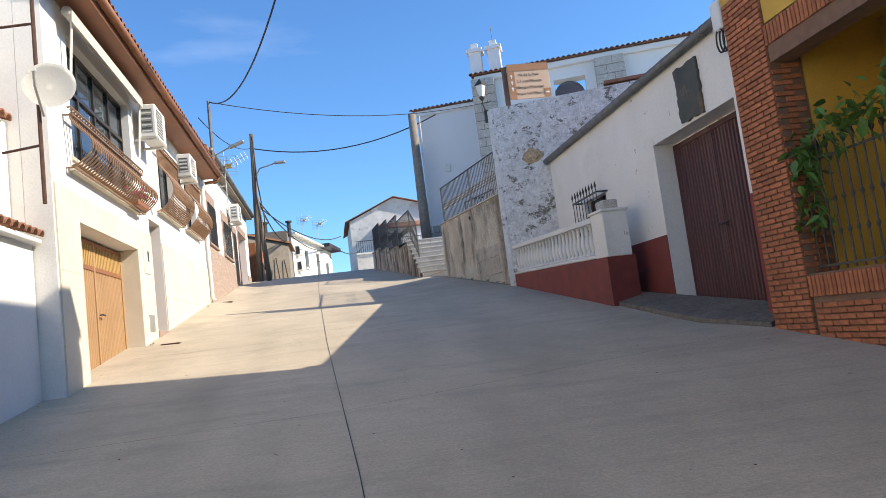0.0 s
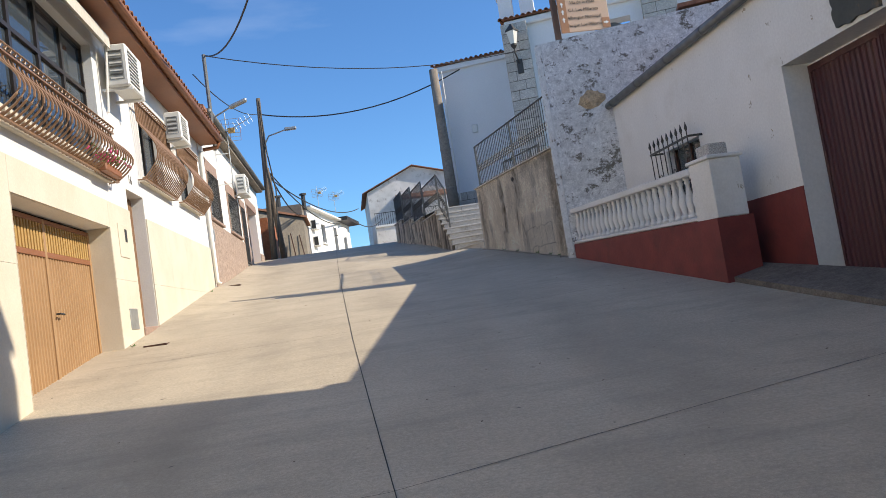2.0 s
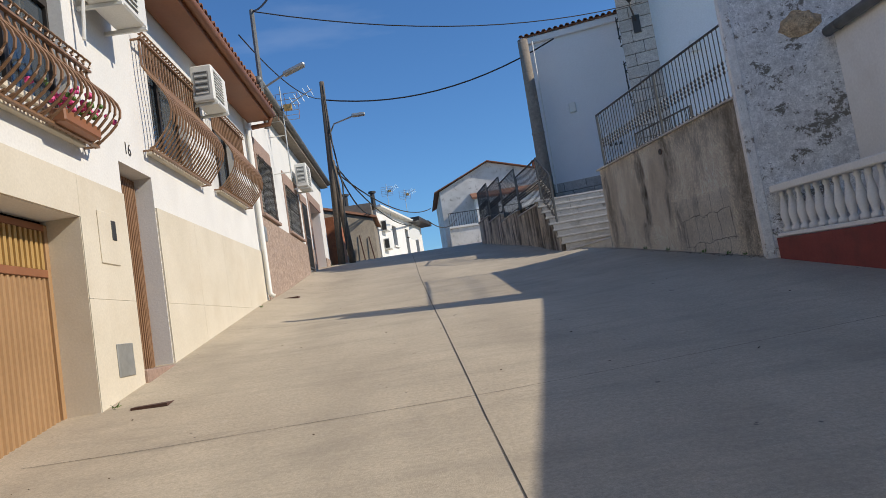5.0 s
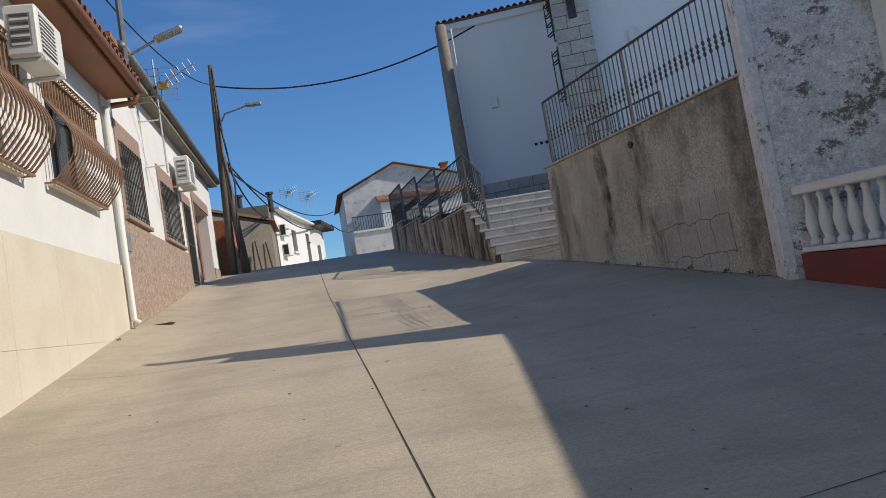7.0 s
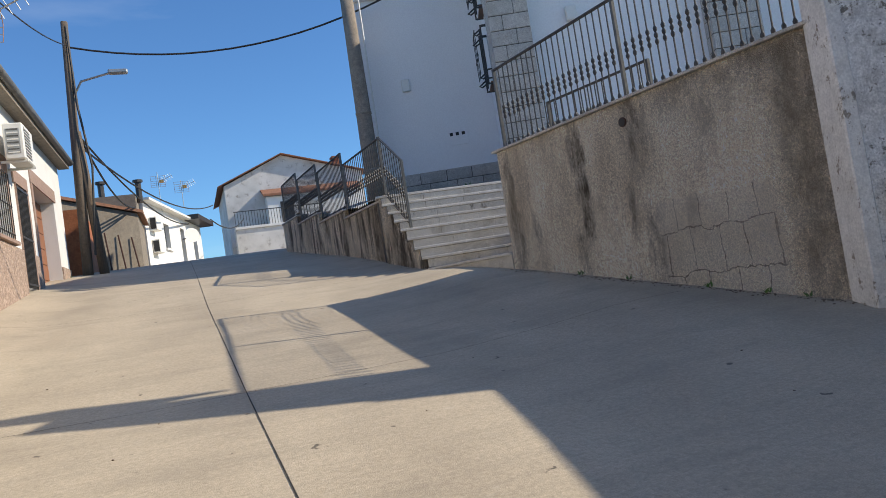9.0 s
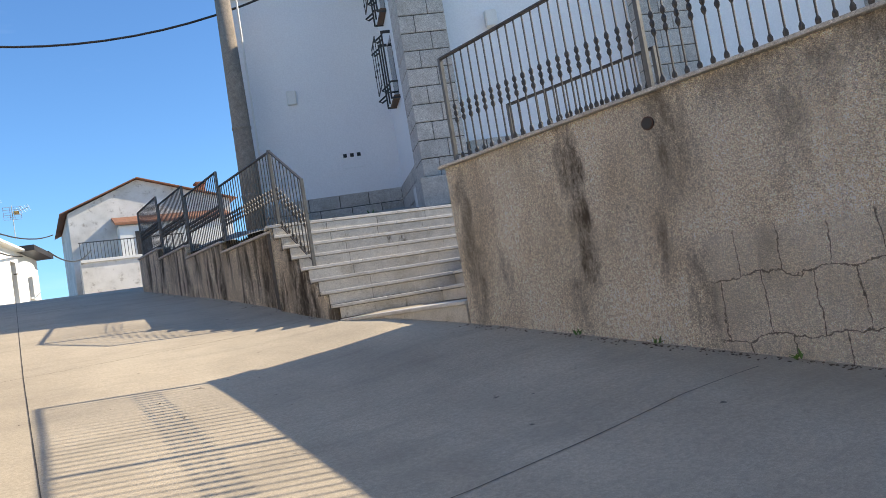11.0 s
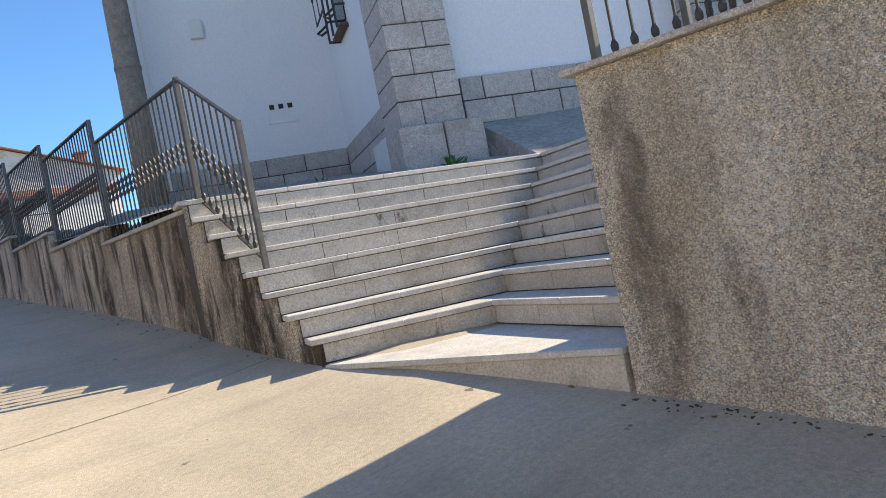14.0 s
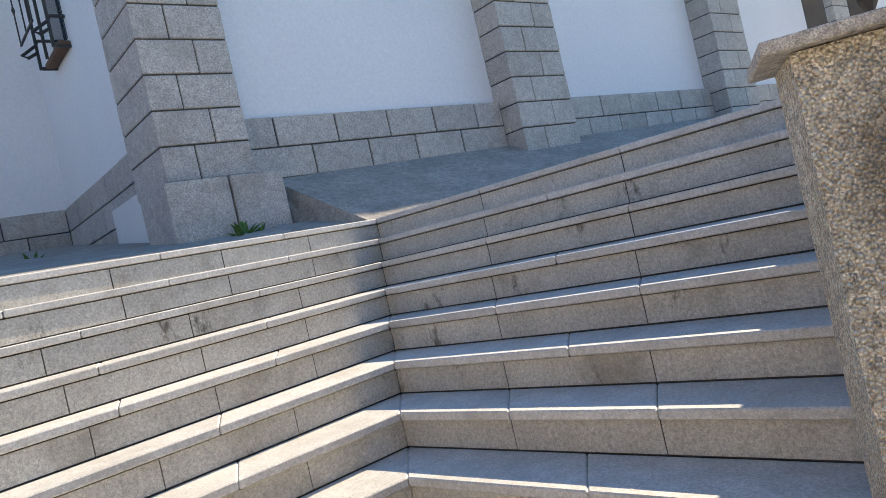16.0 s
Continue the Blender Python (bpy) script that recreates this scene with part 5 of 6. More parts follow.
for k in range(60):
    q = (LX + 0.2 + rng.gauss(0, 0.06), 13.6 + rng.gauss(0, 0.26), 4.42 + abs(rng.gauss(0, 0.08)))
    bm = bmesh.new()
    bmesh.ops.create_icosphere(bm, subdivisions=1, radius=rng.uniform(0.02, 0.04), matrix=Matrix.Translation(q))
    put("blossom" if k % 3 else "foliage", bm, M_PINK if k % 3 else M_LEAF, fl)
# rolled awning under the eave
aw = thing("awning", (LX, 12, 6.3), "rolled grey-white fabric awning on folding arms", "awning")
put("roll", T([(LX + 0.16, 10.35, 6.45), (LX + 0.16, 14.2, 6.45)], 0.075, 10), M_CURTAIN, aw, smooth=True)
put("valance", B((LX + 0.22, 10.35, 6.28), (LX + 0.235, 14.2, 6.47)), M_CURTAIN, aw)
for y in (10.5, 14.2):
    put("arm", T([(LX + 0.18, y, 6.4), (LX + 0.10, y, 5.3)], 0.018, 6), M_PLASTIC, aw)


def ac_unit(x, y0, z0, w=0.8, h=0.58, d=0.32, label="white air conditioning unit on wall brackets"):
    a = thing("air_conditioner", (x, y0, z0), label, "air conditioner", "wall air conditioners")
    put("case", B((x + 0.12, y0, z0), (x + 0.12 + d, y0 + w, z0 + h), 0.02), M_PLASTIC, a)
    put("fan_recess", B((x + 0.115 + d, y0 + 0.08, z0 + 0.06), (x + 0.124 + d, y0 + w * 0.66, z0 + h - 0.06)), M_GREYIRON, a)
    for k in range(9):
        z = z0 + 0.09 + k * (h - 0.18) / 8
        put("louvre", B((x + 0.122 + d, y0 + 0.07, z - 0.008), (x + 0.135 + d, y0 + w * 0.67, z + 0.008)), M_PLASTIC, a)
    put("side_recess", B((x + 0.16, y0 - 0.004, z0 + 0.10), (x + 0.06 + d, y0 + 0.004, z0 + h - 0.10)), M_GALV, a, "slotted side panel")
    for k in range(8):
        z = z0 + 0.12 + k * (h - 0.24) / 7
        put("slot", B((x + 0.18, y0 - 0.010, z - 0.012), (x + 0.04 + d, y0 - 0.003, z + 0.012)), M_GREYIRON if k % 2 else M_PLASTIC, a)
    for y in (y0 + 0.08, y0 + w - 0.12):
        put("bracket", B((x, y, z0 - 0.045), (x + 0.14 + d, y + 0.04, z0 - 0.003), 0.004), M_PLASTIC, a)
    return a


ac_unit(LX, 14.25, 5.72, 0.85, 0.66)
ac_unit(LX, 17.75, 5.75, 0.78, 0.55)

# ---- stone-clad low house ----
SX = -3.32
sh = thing("house", (-5, 27, 3), "white single-storey house with stone-clad base and grey gutter", "house", kind="structure")
S0, S1 = 21.64, 33.6
hs = [(22.3 - S0, 23.75 - S0, 4.78, 6.05), (25.45 - S0, 27.3 - S0, 4.78, 5.98), (28.0 - S0, 28.95 - S0, 3.4, 5.95), (29.7 - S0, 32.3 - S0, 3.4, 6.25)]
wall("wall", (SX, S0), (0, 1), S1 - S0, 2.0, 7.45, 0.34, M_WHITE, hs, parent=sh)
put("wall", B((-9, S0, 2), (SX - 0.345, S0 + 0.25, 7.6)), M_WHITE, sh)
put("wall", B((-9, S1 - 0.3, 2), (SX - 0.345, S1, 7.6)), M_WHITE, sh)
# added black sheet whose colour gives the gloom of the rooms
put("dark_room_backing", B((-5.2, S0 + 0.3, 2), (-5.1, S1 - 0.35, 7.5)), M_DARK, sh)
put("roof", prism([(-9, S0), (-3.05, S0), (-3.05, S1 + 0.2), (-9, S1 + 0.2)], [9, 7.5, 7.5, 9], [9.1, 7.6, 7.6, 9.1]), M_TILE, sh)
put("gutter", T([(-3.02, 22.1, 7.55), (-3.02, S1 + 0.2, 7.52)], 0.085, 10), M_GUTTER, sh, "grey zinc gutter", smooth=True)
put("soffit", B((SX + 0.003, 22.05, 7.36), (-3.06, S1 + 0.2, 7.49)), M_GREYWALL, sh)
for a, b in ((S0 + 0.13, 27.98), (28.97, 29.68), (32.32, S1)):
    put("stone_base", B((SX - 0.001, a, 2.0), (SX + 0.03, b, 4.66)), M_STONECLAD, sh, "split-stone cladding")


def grilled_window(y0, y1, z0, z1, n):
    w = thing("window_" + str(n), (SX, y0, z0), "window with grey shutter, stone trim and black iron bars", "window", kind="structure")
    put("shutter", B((SX - 0.22, y0, z0), (SX - 0.20, y1, z1)), M_GALV, w)
    for k in range(14):
        z = z0 + 0.05 + (z1 - z0 - 0.1) * k / 13
        put("shutter_slat", B((SX - 0.20, y0 + 0.03, z - 0.03), (SX - 0.19, y1 - 0.03, z + 0.02)), M_GREYIRON, w)
    for a, b, c, e in ((y0 - 0.13, y0 - 0.002, z0 - 0.02, z1), (y1 + 0.002, y1 + 0.13, z0 - 0.02, z1), (y0 - 0.13, y1 + 0.13, z1 + 0.003, z1 + 0.33)):
        put("trim", B((SX - 0.002, a, c), (SX + 0.025, b, e), 0.004), M_STONETRIM, w)
    put("sill", B((SX - 0.1, y0 - 0.15, z0 - 0.09), (SX + 0.09, y1 + 0.15, z0 - 0.023), 0.006), M_STONETRIM, w)
    for k in range(12):
        y = y0 + (y1 - y0) * (k + 0.5) / 12
        put("bar", T([(SX + 0.06, y, z0), (SX + 0.06, y, z1 - 0.02)], 0.009, 5), M_IRON, w)
    for z in (z0 + 0.08, (z0 + z1) / 2, z1 - 0.1):
        put("bar_rail", B((SX + 0.045, y0 - 0.04, z - 0.012), (SX + 0.052, y1 + 0.04, z + 0.012)), M_IRON, w)
    for y in (y0 - 0.04, y1 + 0.02):
        put("bar_rail", B((SX + 0.02, y, z0 + 0.08), (SX + 0.052, y + 0.02, z0 + 0.1)), M_IRON, w)


grilled_window(22.3, 23.75, 4.78, 6.05, 4)
grilled_window(25.45, 27.3, 4.78, 5.98, 5)
sd = thing("door", (SX, 28.4, 3.9), "grey iron grille door in a stone-trimmed doorway", "door", kind="structure")
put("leaf", B((SX - 0.25, 28.0, 3.6), (SX - 0.21, 28.95, 5.95)), M_FRAME, sd)
for k in range(9):
    put("bar", T([(SX + 0.03, 28.05 + k * 0.105, 3.95), (SX + 0.03, 28.05 + k * 0.105, 5.9)], 0.01, 5), M_IRON, sd)
for z in (4.0, 4.9, 5.85):
    put("rail", B((SX + 0.012, 28.0, z), (SX + 0.045, 28.95, z + 0.04)), M_IRON, sd)
for a, b, c, e in ((27.985, 28.0, 3.9, 5.95), (28.95, 29.08, 3.9, 5.95), (27.85, 29.08, 5.953, 6.2)):
    put("trim", B((SX - 0.002, a, c), (SX + 0.034, b, e)), M_STONETRIM, sd)
sg = thing("garage_door", (SX - 0.3, 31, 4.2), "brown panelled garage door set back in the wall", "door", kind="structure")
for k in range(7):
    put("panel", B((SX - 0.33, 29.71, 3.6 + k * 0.375), (SX - 0.29, 32.29, 3.965 + k * 0.375), 0.008), M_BROWN, sg)
put("trim", B((SX - 0.002, 29.55, 6.253), (SX + 0.03, 32.45, 6.55), 0.004), M_STONETRIM, sg)
put("trim", B((SX - 0.002, 29.57, 4.665), (SX + 0.03, 29.698, 6.25), 0.004), M_STONETRIM, sg)
ac_unit(SX, 26.9, 6.15, 0.85, 0.65)
bp = thing("street_plate", (SX, 21.95, 5.5), "small blue enamel street name plate", "sign")
put("plate", B((SX + 0.002, 21.85, 5.42), (SX + 0.015, 22.15, 5.68)), M_BLUE, bp)
bp2 = thing("street_plate", (SX, 22.0, 4.2), "small grey plate on the stone base", "sign")
put("plate", B((SX + 0.031, 21.85, 4.15), (SX + 0.045, 22.2, 4.45)), M_GALV, bp2)

# ---- neighbour at the near end of the left side ----
nh = thing("house", (-5, 5, 0.5), "old whitewashed house with a tiled ledge and cable-shadowed wall", "house", kind="structure")
put("wall", B((-9, -12, -2), (-3.62, HY0 - 0.02, 3.10)), M_WHITE, nh)
put("wall", B((-9, -12, 3.1), (-3.85, HY0 - 0.02, 4.70)), M_OLDWHITE, nh)
put("upper_wall", B((-9, -12, 4.7), (-4.3, HY0 - 0.02, 8.5)), M_WHITE, nh)
put("ledge", B((-3.84, -12, 3.08), (-3.50, HY0 - 0.02, 3.14), 0.01), M_WHITE, nh)
tile_row((-3.48, 3.0, 3.17), (-3.48, HY0 - 0.1, 3.17), (-1, 0), nh, pitch=0.19, slope=20)
tile_row((-3.78, 3.0, 4.72), (-3.78, HY0 - 0.1, 4.72), (-1, 0), nh, pitch=0.19, slope=20)
dish = thing("satellite_dish", (-3.0, 8.7, 4.7), "white satellite dish on a rusty pole bracket", "satellite dish")
dm = bmesh.new()
prof = [(0.29 * k / 6, 0.06 * (k / 6) ** 2) for k in range(7)]
rings = []
for r, h in prof:
    rings.append([dm.verts.new((max(r, 0.004) * math.cos(2 * math.pi * k / 28), max(r, 0.004) * math.sin(2 * math.pi * k / 28), h)) for k in range(28)])
for a, b in zip(rings, rings[1:]):
    for k in range(28):
        dm.faces.new((a[k], a[(k + 1) % 28], b[(k + 1) % 28], b[k]))
bmesh.ops.solidify(dm, geom=dm.faces[:], thickness=0.012)
bmesh.ops.transform(dm, matrix=look((-2.98, 8.9, 4.80), (-2.0, 4.0, 5.5)) @ pose(0, 0, 0, 180, 0, 0), verts=dm.verts)
put("reflector", dm, M_PLASTIC, dish, smooth=True)
put("arm", T([(-3.02, 8.75, 4.40), (-2.9, 8.2, 4.55), (-2.88, 8.12, 4.72)], 0.014), M_GALV, dish)
put("receiver", T([(-2.88, 8.1, 4.72), (-2.9, 8.2, 4.74)], 0.03, 8), M_PLASTIC, dish)
put("mast", T([(-3.12, 8.9, 3.4), (-3.12, 8.9, 6.2)], 0.025, 8), M_RUST, dish, "rusty steel mast")
put("bracket", T([(-3.12, 8.9, 4.1), (-3.62, 9.1, 4.1)], 0.016), M_RUST, dish)
put("bracket", T([(-3.12, 8.9, 5.6), (-4.32, 9.1, 5.6)], 0.016), M_RUST, dish)

# ---- poles, lamps, antennas ----
wp = thing("utility_pole", (-2.95, 34.0, 4.55), "weathered wooden utility pole with a strut and cables", "utility pole")
put("pole", T([(-2.96, 34.0, 4.3), (-2.85, 34.0, 8), (-2.74, 34.0, 11.45)], [0.14, 0.12, 0.09], 10), M_WOOD, wp, smooth=True)
put("stub", T([(-2.55, 34.1, 4.3), (-2.78, 34.02, 8.4)], [0.13, 0.10], 10), M_WOOD, wp, smooth=True)
put("lamp_arm", T([(-2.78, 34, 9.3), (-2.5, 33.9, 9.75), (-1.75, 33.8, 9.92)], 0.03, 6), M_GALV, wp)
put("lamp_head", bevel(B((-1.8, 33.70, 9.88), (-1.30, 33.9, 10.0)), 0.03), M_GALV, wp, "flat grey street lamp head")
put("cable_run", T([(-2.70, 33.88, 11.3), (-2.66, 33.85, 9), (-2.5, 33.9, 7.4), (-2.7, 33.82, 5.0)], 0.03, 5), M_BLACK, wp)

lp = thing("street_lamp", (-3.2, 22.1, 6.5), "street lamp arm on a steel wall pole above the roof", "street lamp")
put("pole", T([(-2.98, 22.15, 6.5), (-2.96, 22.15, 9.08)], 0.05, 8), M_GUTTER, lp)
put("arm", T([(-2.98, 22.15, 7.34), (-2.45, 22.1, 7.58)], 0.022, 6), M_GALV, lp)
put("lamp_head", bevel(B((-0.02, -0.09, -0.05), (0.48, 0.09, 0.04), 0.0, pose(-2.46, 22.1, 7.58, 0, -20, 0)), 0.03), M_GALV, lp)


def antenna(x, y, z0, h, yagi=True, grid=True, label="thin rooftop television antenna mast", s=1.0):
    a = thing("antenna", (x, y, z0), label, "antenna")
    put("mast", T([(x, y, z0), (x, y, z0 + h)], 0.018, 6), M_GALV, a)
    if grid:
        for k in range(6):
            zz = z0 + h * 0.75 + (k - 2.5) * 0.13 * s
            off = 0.06 * abs(k - 2.5)
            put("grid_bar", T([(x - 0.40 * s, y - off, zz), (x + 0.40 * s, y - off, zz)], 0.007, 4), M_GALV, a)
        for k in (-0.4, -0.1, 0.1, 0.4):
            put("grid_upright", T([(x + k * s, y - 0.15, z0 + h * 0.75 - 0.33 * s), (x + k * s, y, z0 + h * 0.75), (x + k * s, y - 0.15, z0 + h * 0.75 + 0.33 * s)], 0.006, 4), M_TILE, a)
        put("boom", T([(x, y, z0 + h * 0.75), (x + 0.8 * s, y - 0.4 * s, z0 + h * 0.75 + 0.25 * s)], 0.012, 5), M_GALV, a)
        put("dipole_box", B((x + 0.05, y - 0.14, z0 + h * 0.72), (x + 0.25, y - 0.04, z0 + h * 0.72 + 0.14), 0.01), M_GARAGE_TOP, a)
        for k in range(5):
            t = 0.35 + 0.15 * k
            c = (x + 0.8 * s * t, y - 0.4 * s * t, z0 + h * 0.75 + 0.25 * s * t)
            put("director", T([(c[0] - 0.06, c[1], c[2] + 0.13), (c[0] + 0.06, c[1], c[2] - 0.13)], 0.006, 4), M_GALV, a)
    return a


an = antenna(-2.92, 24.3, 5.85, 2.25, label="television antenna with wire reflector on a wall mast")
put("bracket", T([(-2.95, 24.3, 6.0), (SX, 24.3, 6.0)], 0.014, 5), M_PLASTIC, an)
put("bracket", T([(-2.95, 24.3, 6.9), (SX, 24.3, 6.9)], 0.014, 5), M_PLASTIC, an)

cpole = thing("concrete_pole", (4.55, 31.6, 5.2), "grey concrete utility pole standing before the church wall", "utility pole")
put("shaft", T([(4.58, 31.65, z) for z in (5.0, 7.0, 9.0, 11.1)], [0.235, 0.215, 0.195, 0.175], 20), M_POLE, cpole, smooth=True)
for z, r in ((6.15, 0.235), (7.75, 0.22)):
    put("ring", T([(4.58, 31.65, z - 0.05), (4.58, 31.65, z - 0.03), (4.58, 31.65, z + 0.03), (4.58, 31.65, z + 0.05)], [r - 0.02, r, r, r - 0.02], 20), M_POLE, cpole, smooth=True)
put("conduit", T([(4.88, 31.6, 5.6), (4.90, 31.62, 11.0)], 0.025, 6), M_PLASTIC, cpole)

# iron grilles that stand proud of the church's side windows
def side_grille(v0, v1, z0, z1):
    g = thing("window_grille", (*cpt(u_l, v0), z0), "black wrought iron window grille standing proud of the white wall", "window grille", "church window grilles")
    uw, ub, uo = u_l + 0.07, u_l - 0.13, u_l - 0.30
    q = lambda u, v, z: (*cpt(u, v), z)
    put("pane", cbox(uw - 0.012, uw - 0.004, v0 + 0.05, v1 - 0.05, z0 + 0.1, z1 - 0.1), M_GLASS, g, "dark window pane")
    put("sill", bevel(cbox(uw - 0.14, uw, v0 - 0.02, v1 + 0.02, z0 - 0.02, z0 + 0.05), 0.01), M_SIGNPOST, g, "worn brown wooden sill")
    n = 3
    for k in range(n):
        v = v0 + (v1 - v0) * k / (n - 1)
        put("bar", bevel(cbox(ub - 0.018, ub + 0.018, v - 0.018, v + 0.018, z0 - 0.03, z1), 0.004), M_IRON, g)
        put("rod", T([q(uo, v, z0 + 0.30), q(uo, v, (z0 + z1) / 2), q(uo, v, z1 - 0.12)], 0.010, 5), M_IRON, g)
        put("knot", T([q(uo, v, (z0 + z1) / 2 - 0.05), q(uo, v, (z0 + z1) / 2), q(uo, v, (z0 + z1) / 2 + 0.05)], [0.010, 0.024, 0.010], 6), M_IRON, g)
    for v in (v0, v1):
        for z in (z0 - 0.012, z1 - 0.02):
            put("foot", cbox(ub + 0.019, uw, v - 0.02, v + 0.02, z - 0.02, z + 0.02), M_IRON, g)
        for z in (z0 + 0.22, z1 - 0.18):
            put("scroll", T([q(uw, v, z + 0.14), q(ub + 0.03, v, z + 0.14), q(ub, v, z + 0.08), q(uo - 0.02, v, z - 0.06), q(uo + 0.05, v, z - 0.09), q(ub, v, z - 0.02)], 0.022, 6), M_IRON, g)
    for z in (z0 + 0.30, z1 - 0.12):
        put("cross_rail", cbox(uo - 0.012, uo + 0.012, v0 - 0.01, v1 + 0.01, z - 0.012, z + 0.012), M_IRON, g)


side_grille(2.55, 3.4, 7.72, 9.25)
side_grille(2.55, 3.4, 9.72, 10.7)
# lantern near the sign on the first buttress
lan2 = thing("wall_lantern", (*cpt(u_l + 0.1, -0.6), 9.5), "black iron lantern with white glass on the buttress", "lantern")
x2, y2 = cpt(u_l + 0.22, -0.62)
for pr, mm, nm in ((lathe([(0.10, 9.92), (0.20, 10.35)], 4), M_LAMPGLASS, "glass"), (lathe([(0.23, 10.35), (0.23, 10.39), (0.09, 10.54), (0.03, 10.62)], 4), M_IRON, "cap"), (lathe([(0.03, 9.75), (0.11, 9.86), (0.11, 9.915)], 8), M_IRON, "foot")):
    bmesh.ops.transform(pr, matrix=Matrix.Translation((x2, y2, 0)), verts=pr.verts)
    put(nm, pr, mm, lan2)
put("bracket", T([(x2, y2, 9.76), (x2, y2, 9.6), (*cpt(u_l + 0.3, -0.34), 9.3)], 0.025, 6), M_IRON, lan2)
put("back_plate", cbox(u_l + 0.2, u_l + 0.4, -0.36, -0.33, 8.95, 9.45), M_IRON, lan2)


# ---- overhead cables ----
def cable(a, b, sag, r=0.016, label="black overhead cable sagging between poles"):
    a, b = Vector(a), Vector(b)
    pts = [a.lerp(b, k / 14) - Vector((0, 0, sag * 4 * (k / 14) * (1 - k / 14))) for k in range(15)]
    return tagged(part("overhead_cable", T(pts, r, 5), M_BLACK), label, "cable", "overhead cables")


cable((-2.75, 34, 10.75), (5.65, 31.5, 10.95), 0.75, 0.028)
cable((-2.95, 22.15, 9.05), (6.9, 26.2, 9.7), 0.5, 0.014)
cable((-2.92, 22.15, 9.05), (-0.35, 14.0, 8.4), 0.75, 0.02)
cable((-0.35, 14.0, 8.4), (0.6, 9.0, 9.5), 0.1, 0.02)
cable((-3.2, 8.9, 6.15), (0.5, 3.0, 7.4), 0.1, 0.035)
cable((-3.2, 8.9, 6.05), (-3.3, 2.0, 6.3), 0.2, 0.04)
cable((-2.75, 34, 10.8), (-3.3, 22.2, 8.6), 0.4, 0.016)
cable((-2.75, 34, 8.0), (1.5, 58, 9.6), 0.8, 0.03)
cable((-2.75, 34, 8.3), (0.6, 60, 9.0), 1.0, 0.03)
cable((-2.7, 34, 8.2), (-2.0, 41.8, 7.4), 0.5, 0.03)
cable((0.8, 46, 7.2), (3.2, 58, 8.6), 0.5, 0.03)

# ---- far end of the street ----
gs = thing("shed", (-4, 41, 4.9), "grey rendered lean-to wall at the street's bend", "building", kind="structure")
put("wall", prism([(-7, 38.5), (-1.95, 42.0), (-1.95, 45.9), (-7, 45.9)], 4.0, [8.3, 7.2, 7.2, 8.3]), M_GREYWALL, gs)
put("coping", prism([(-7.1, 38.3), (-1.75, 41.95), (-1.75, 46), (-7, 46)], [8.31, 7.21, 7.21, 8.31], [8.42, 7.32, 7.32, 8.42]), M_TILE, gs)
put("side_wall", B((-3.6, 34.6, 4), (-3.1, 38.5, 6.4)), M_BRICK, gs)
put("upper_wall", B((-7.5, 44, 5), (-2.05, 46.1, 8.3)), M_GREYWALL, gs)
for x, z in ((-3.3, 8.9), (-1.9, 8.85)):
    put("chimney_pipe", T([(x, 44.5, 8.0), (x, 44.5, z)], 0.12, 8), M_IRON, gs)
    put("chimney_cap", T([(x, 44.5, z), (x, 44.5, z + 0.1)], 0.2, 8), M_IRON, gs)
for k in range(4):
    put("leaning_bar", T([(-3.4 + 0.45 * k, 40.7 + 0.3 * k, 4.8), (-3.5 + 0.42 * k, 40.8 + 0.3 * k, 6.6 - 0.1 * k)], 0.03, 5), M_RUST, gs)


def far_house(name, x0, x1, y0, y1, z0, z1, label, wins=(), roof=None, material=M_WHITE):
    h = thing(name, ((x0 + x1) / 2, y0, z0), label, "house", kind="structure")
    hol = [(a - x0, b - x0, c, d) for a, b, c, d in wins]
    wall("wall", (x0, y0), (1, 0), x1 - x0, z0, z1, 0.3, material, hol, parent=h)
    put("side_wall", B((x0, y0 + 0.305, z0), (x0 + 0.3, y1, z1)), material, h)
    put("side_wall", B((x1 - 0.3, y0 + 0.305, z0), (x1, y1, z1)), material, h)
    # black board behind the panes, room darkness painted on
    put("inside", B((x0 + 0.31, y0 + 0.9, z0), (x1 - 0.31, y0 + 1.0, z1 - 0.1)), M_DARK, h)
    for a, b, c, d in wins:
        w = put("window", B((a, y0 + 0.18, c), (b, y0 + 0.2, d)), M_GLASS, h)
        put("sill", B((a - 0.1, y0 - 0.08, c - 0.1), (b + 0.1, y0 + 0.1, c - 0.004)), M_WHITE, h)
    put("roof", prism([(x0 - 0.35, y0 - 0.4), (x1 + 0.35, y0 - 0.4), (x1 + 0.35, y1), (x0 - 0.35, y1)], [z1 + 0.003] * 2 + [z1 + 1.3] * 2, [z1 + 0.12] * 2 + [z1 + 1.42] * 2), M_TILE, h)
    return h


fa = thing("house", (-0.6, 52, 4.5), "white two-storey house with dark eave and small balcony windows", "house", kind="structure")
fd_, fn = Vector((2.5, 11.8, 0)).normalized(), Vector((11.8, -2.5, 0)).normalized()
fp = lambda d, o, z: (-1.9 + fd_.x * d + fn.x * o, 46.2 + fd_.y * d + fn.y * o, z)
fq = lambda d0, d1, o0, o1, z0, z1: prism([fp(d0, o0, 0)[:2], fp(d1, o0, 0)[:2], fp(d1, o1, 0)[:2], fp(d0, o1, 0)[:2]], z0, z1)
fwin = [(3.2, 4.2, 6.5, 7.7), (6.6, 7.5, 5.9, 7.8), (9.6, 10.6, 6.3, 7.9)]
wall("wall", (-1.9, 46.2), fd_, 12.0, 3.8, 8.35, 0.3, M_WHITE, fwin, parent=fa)
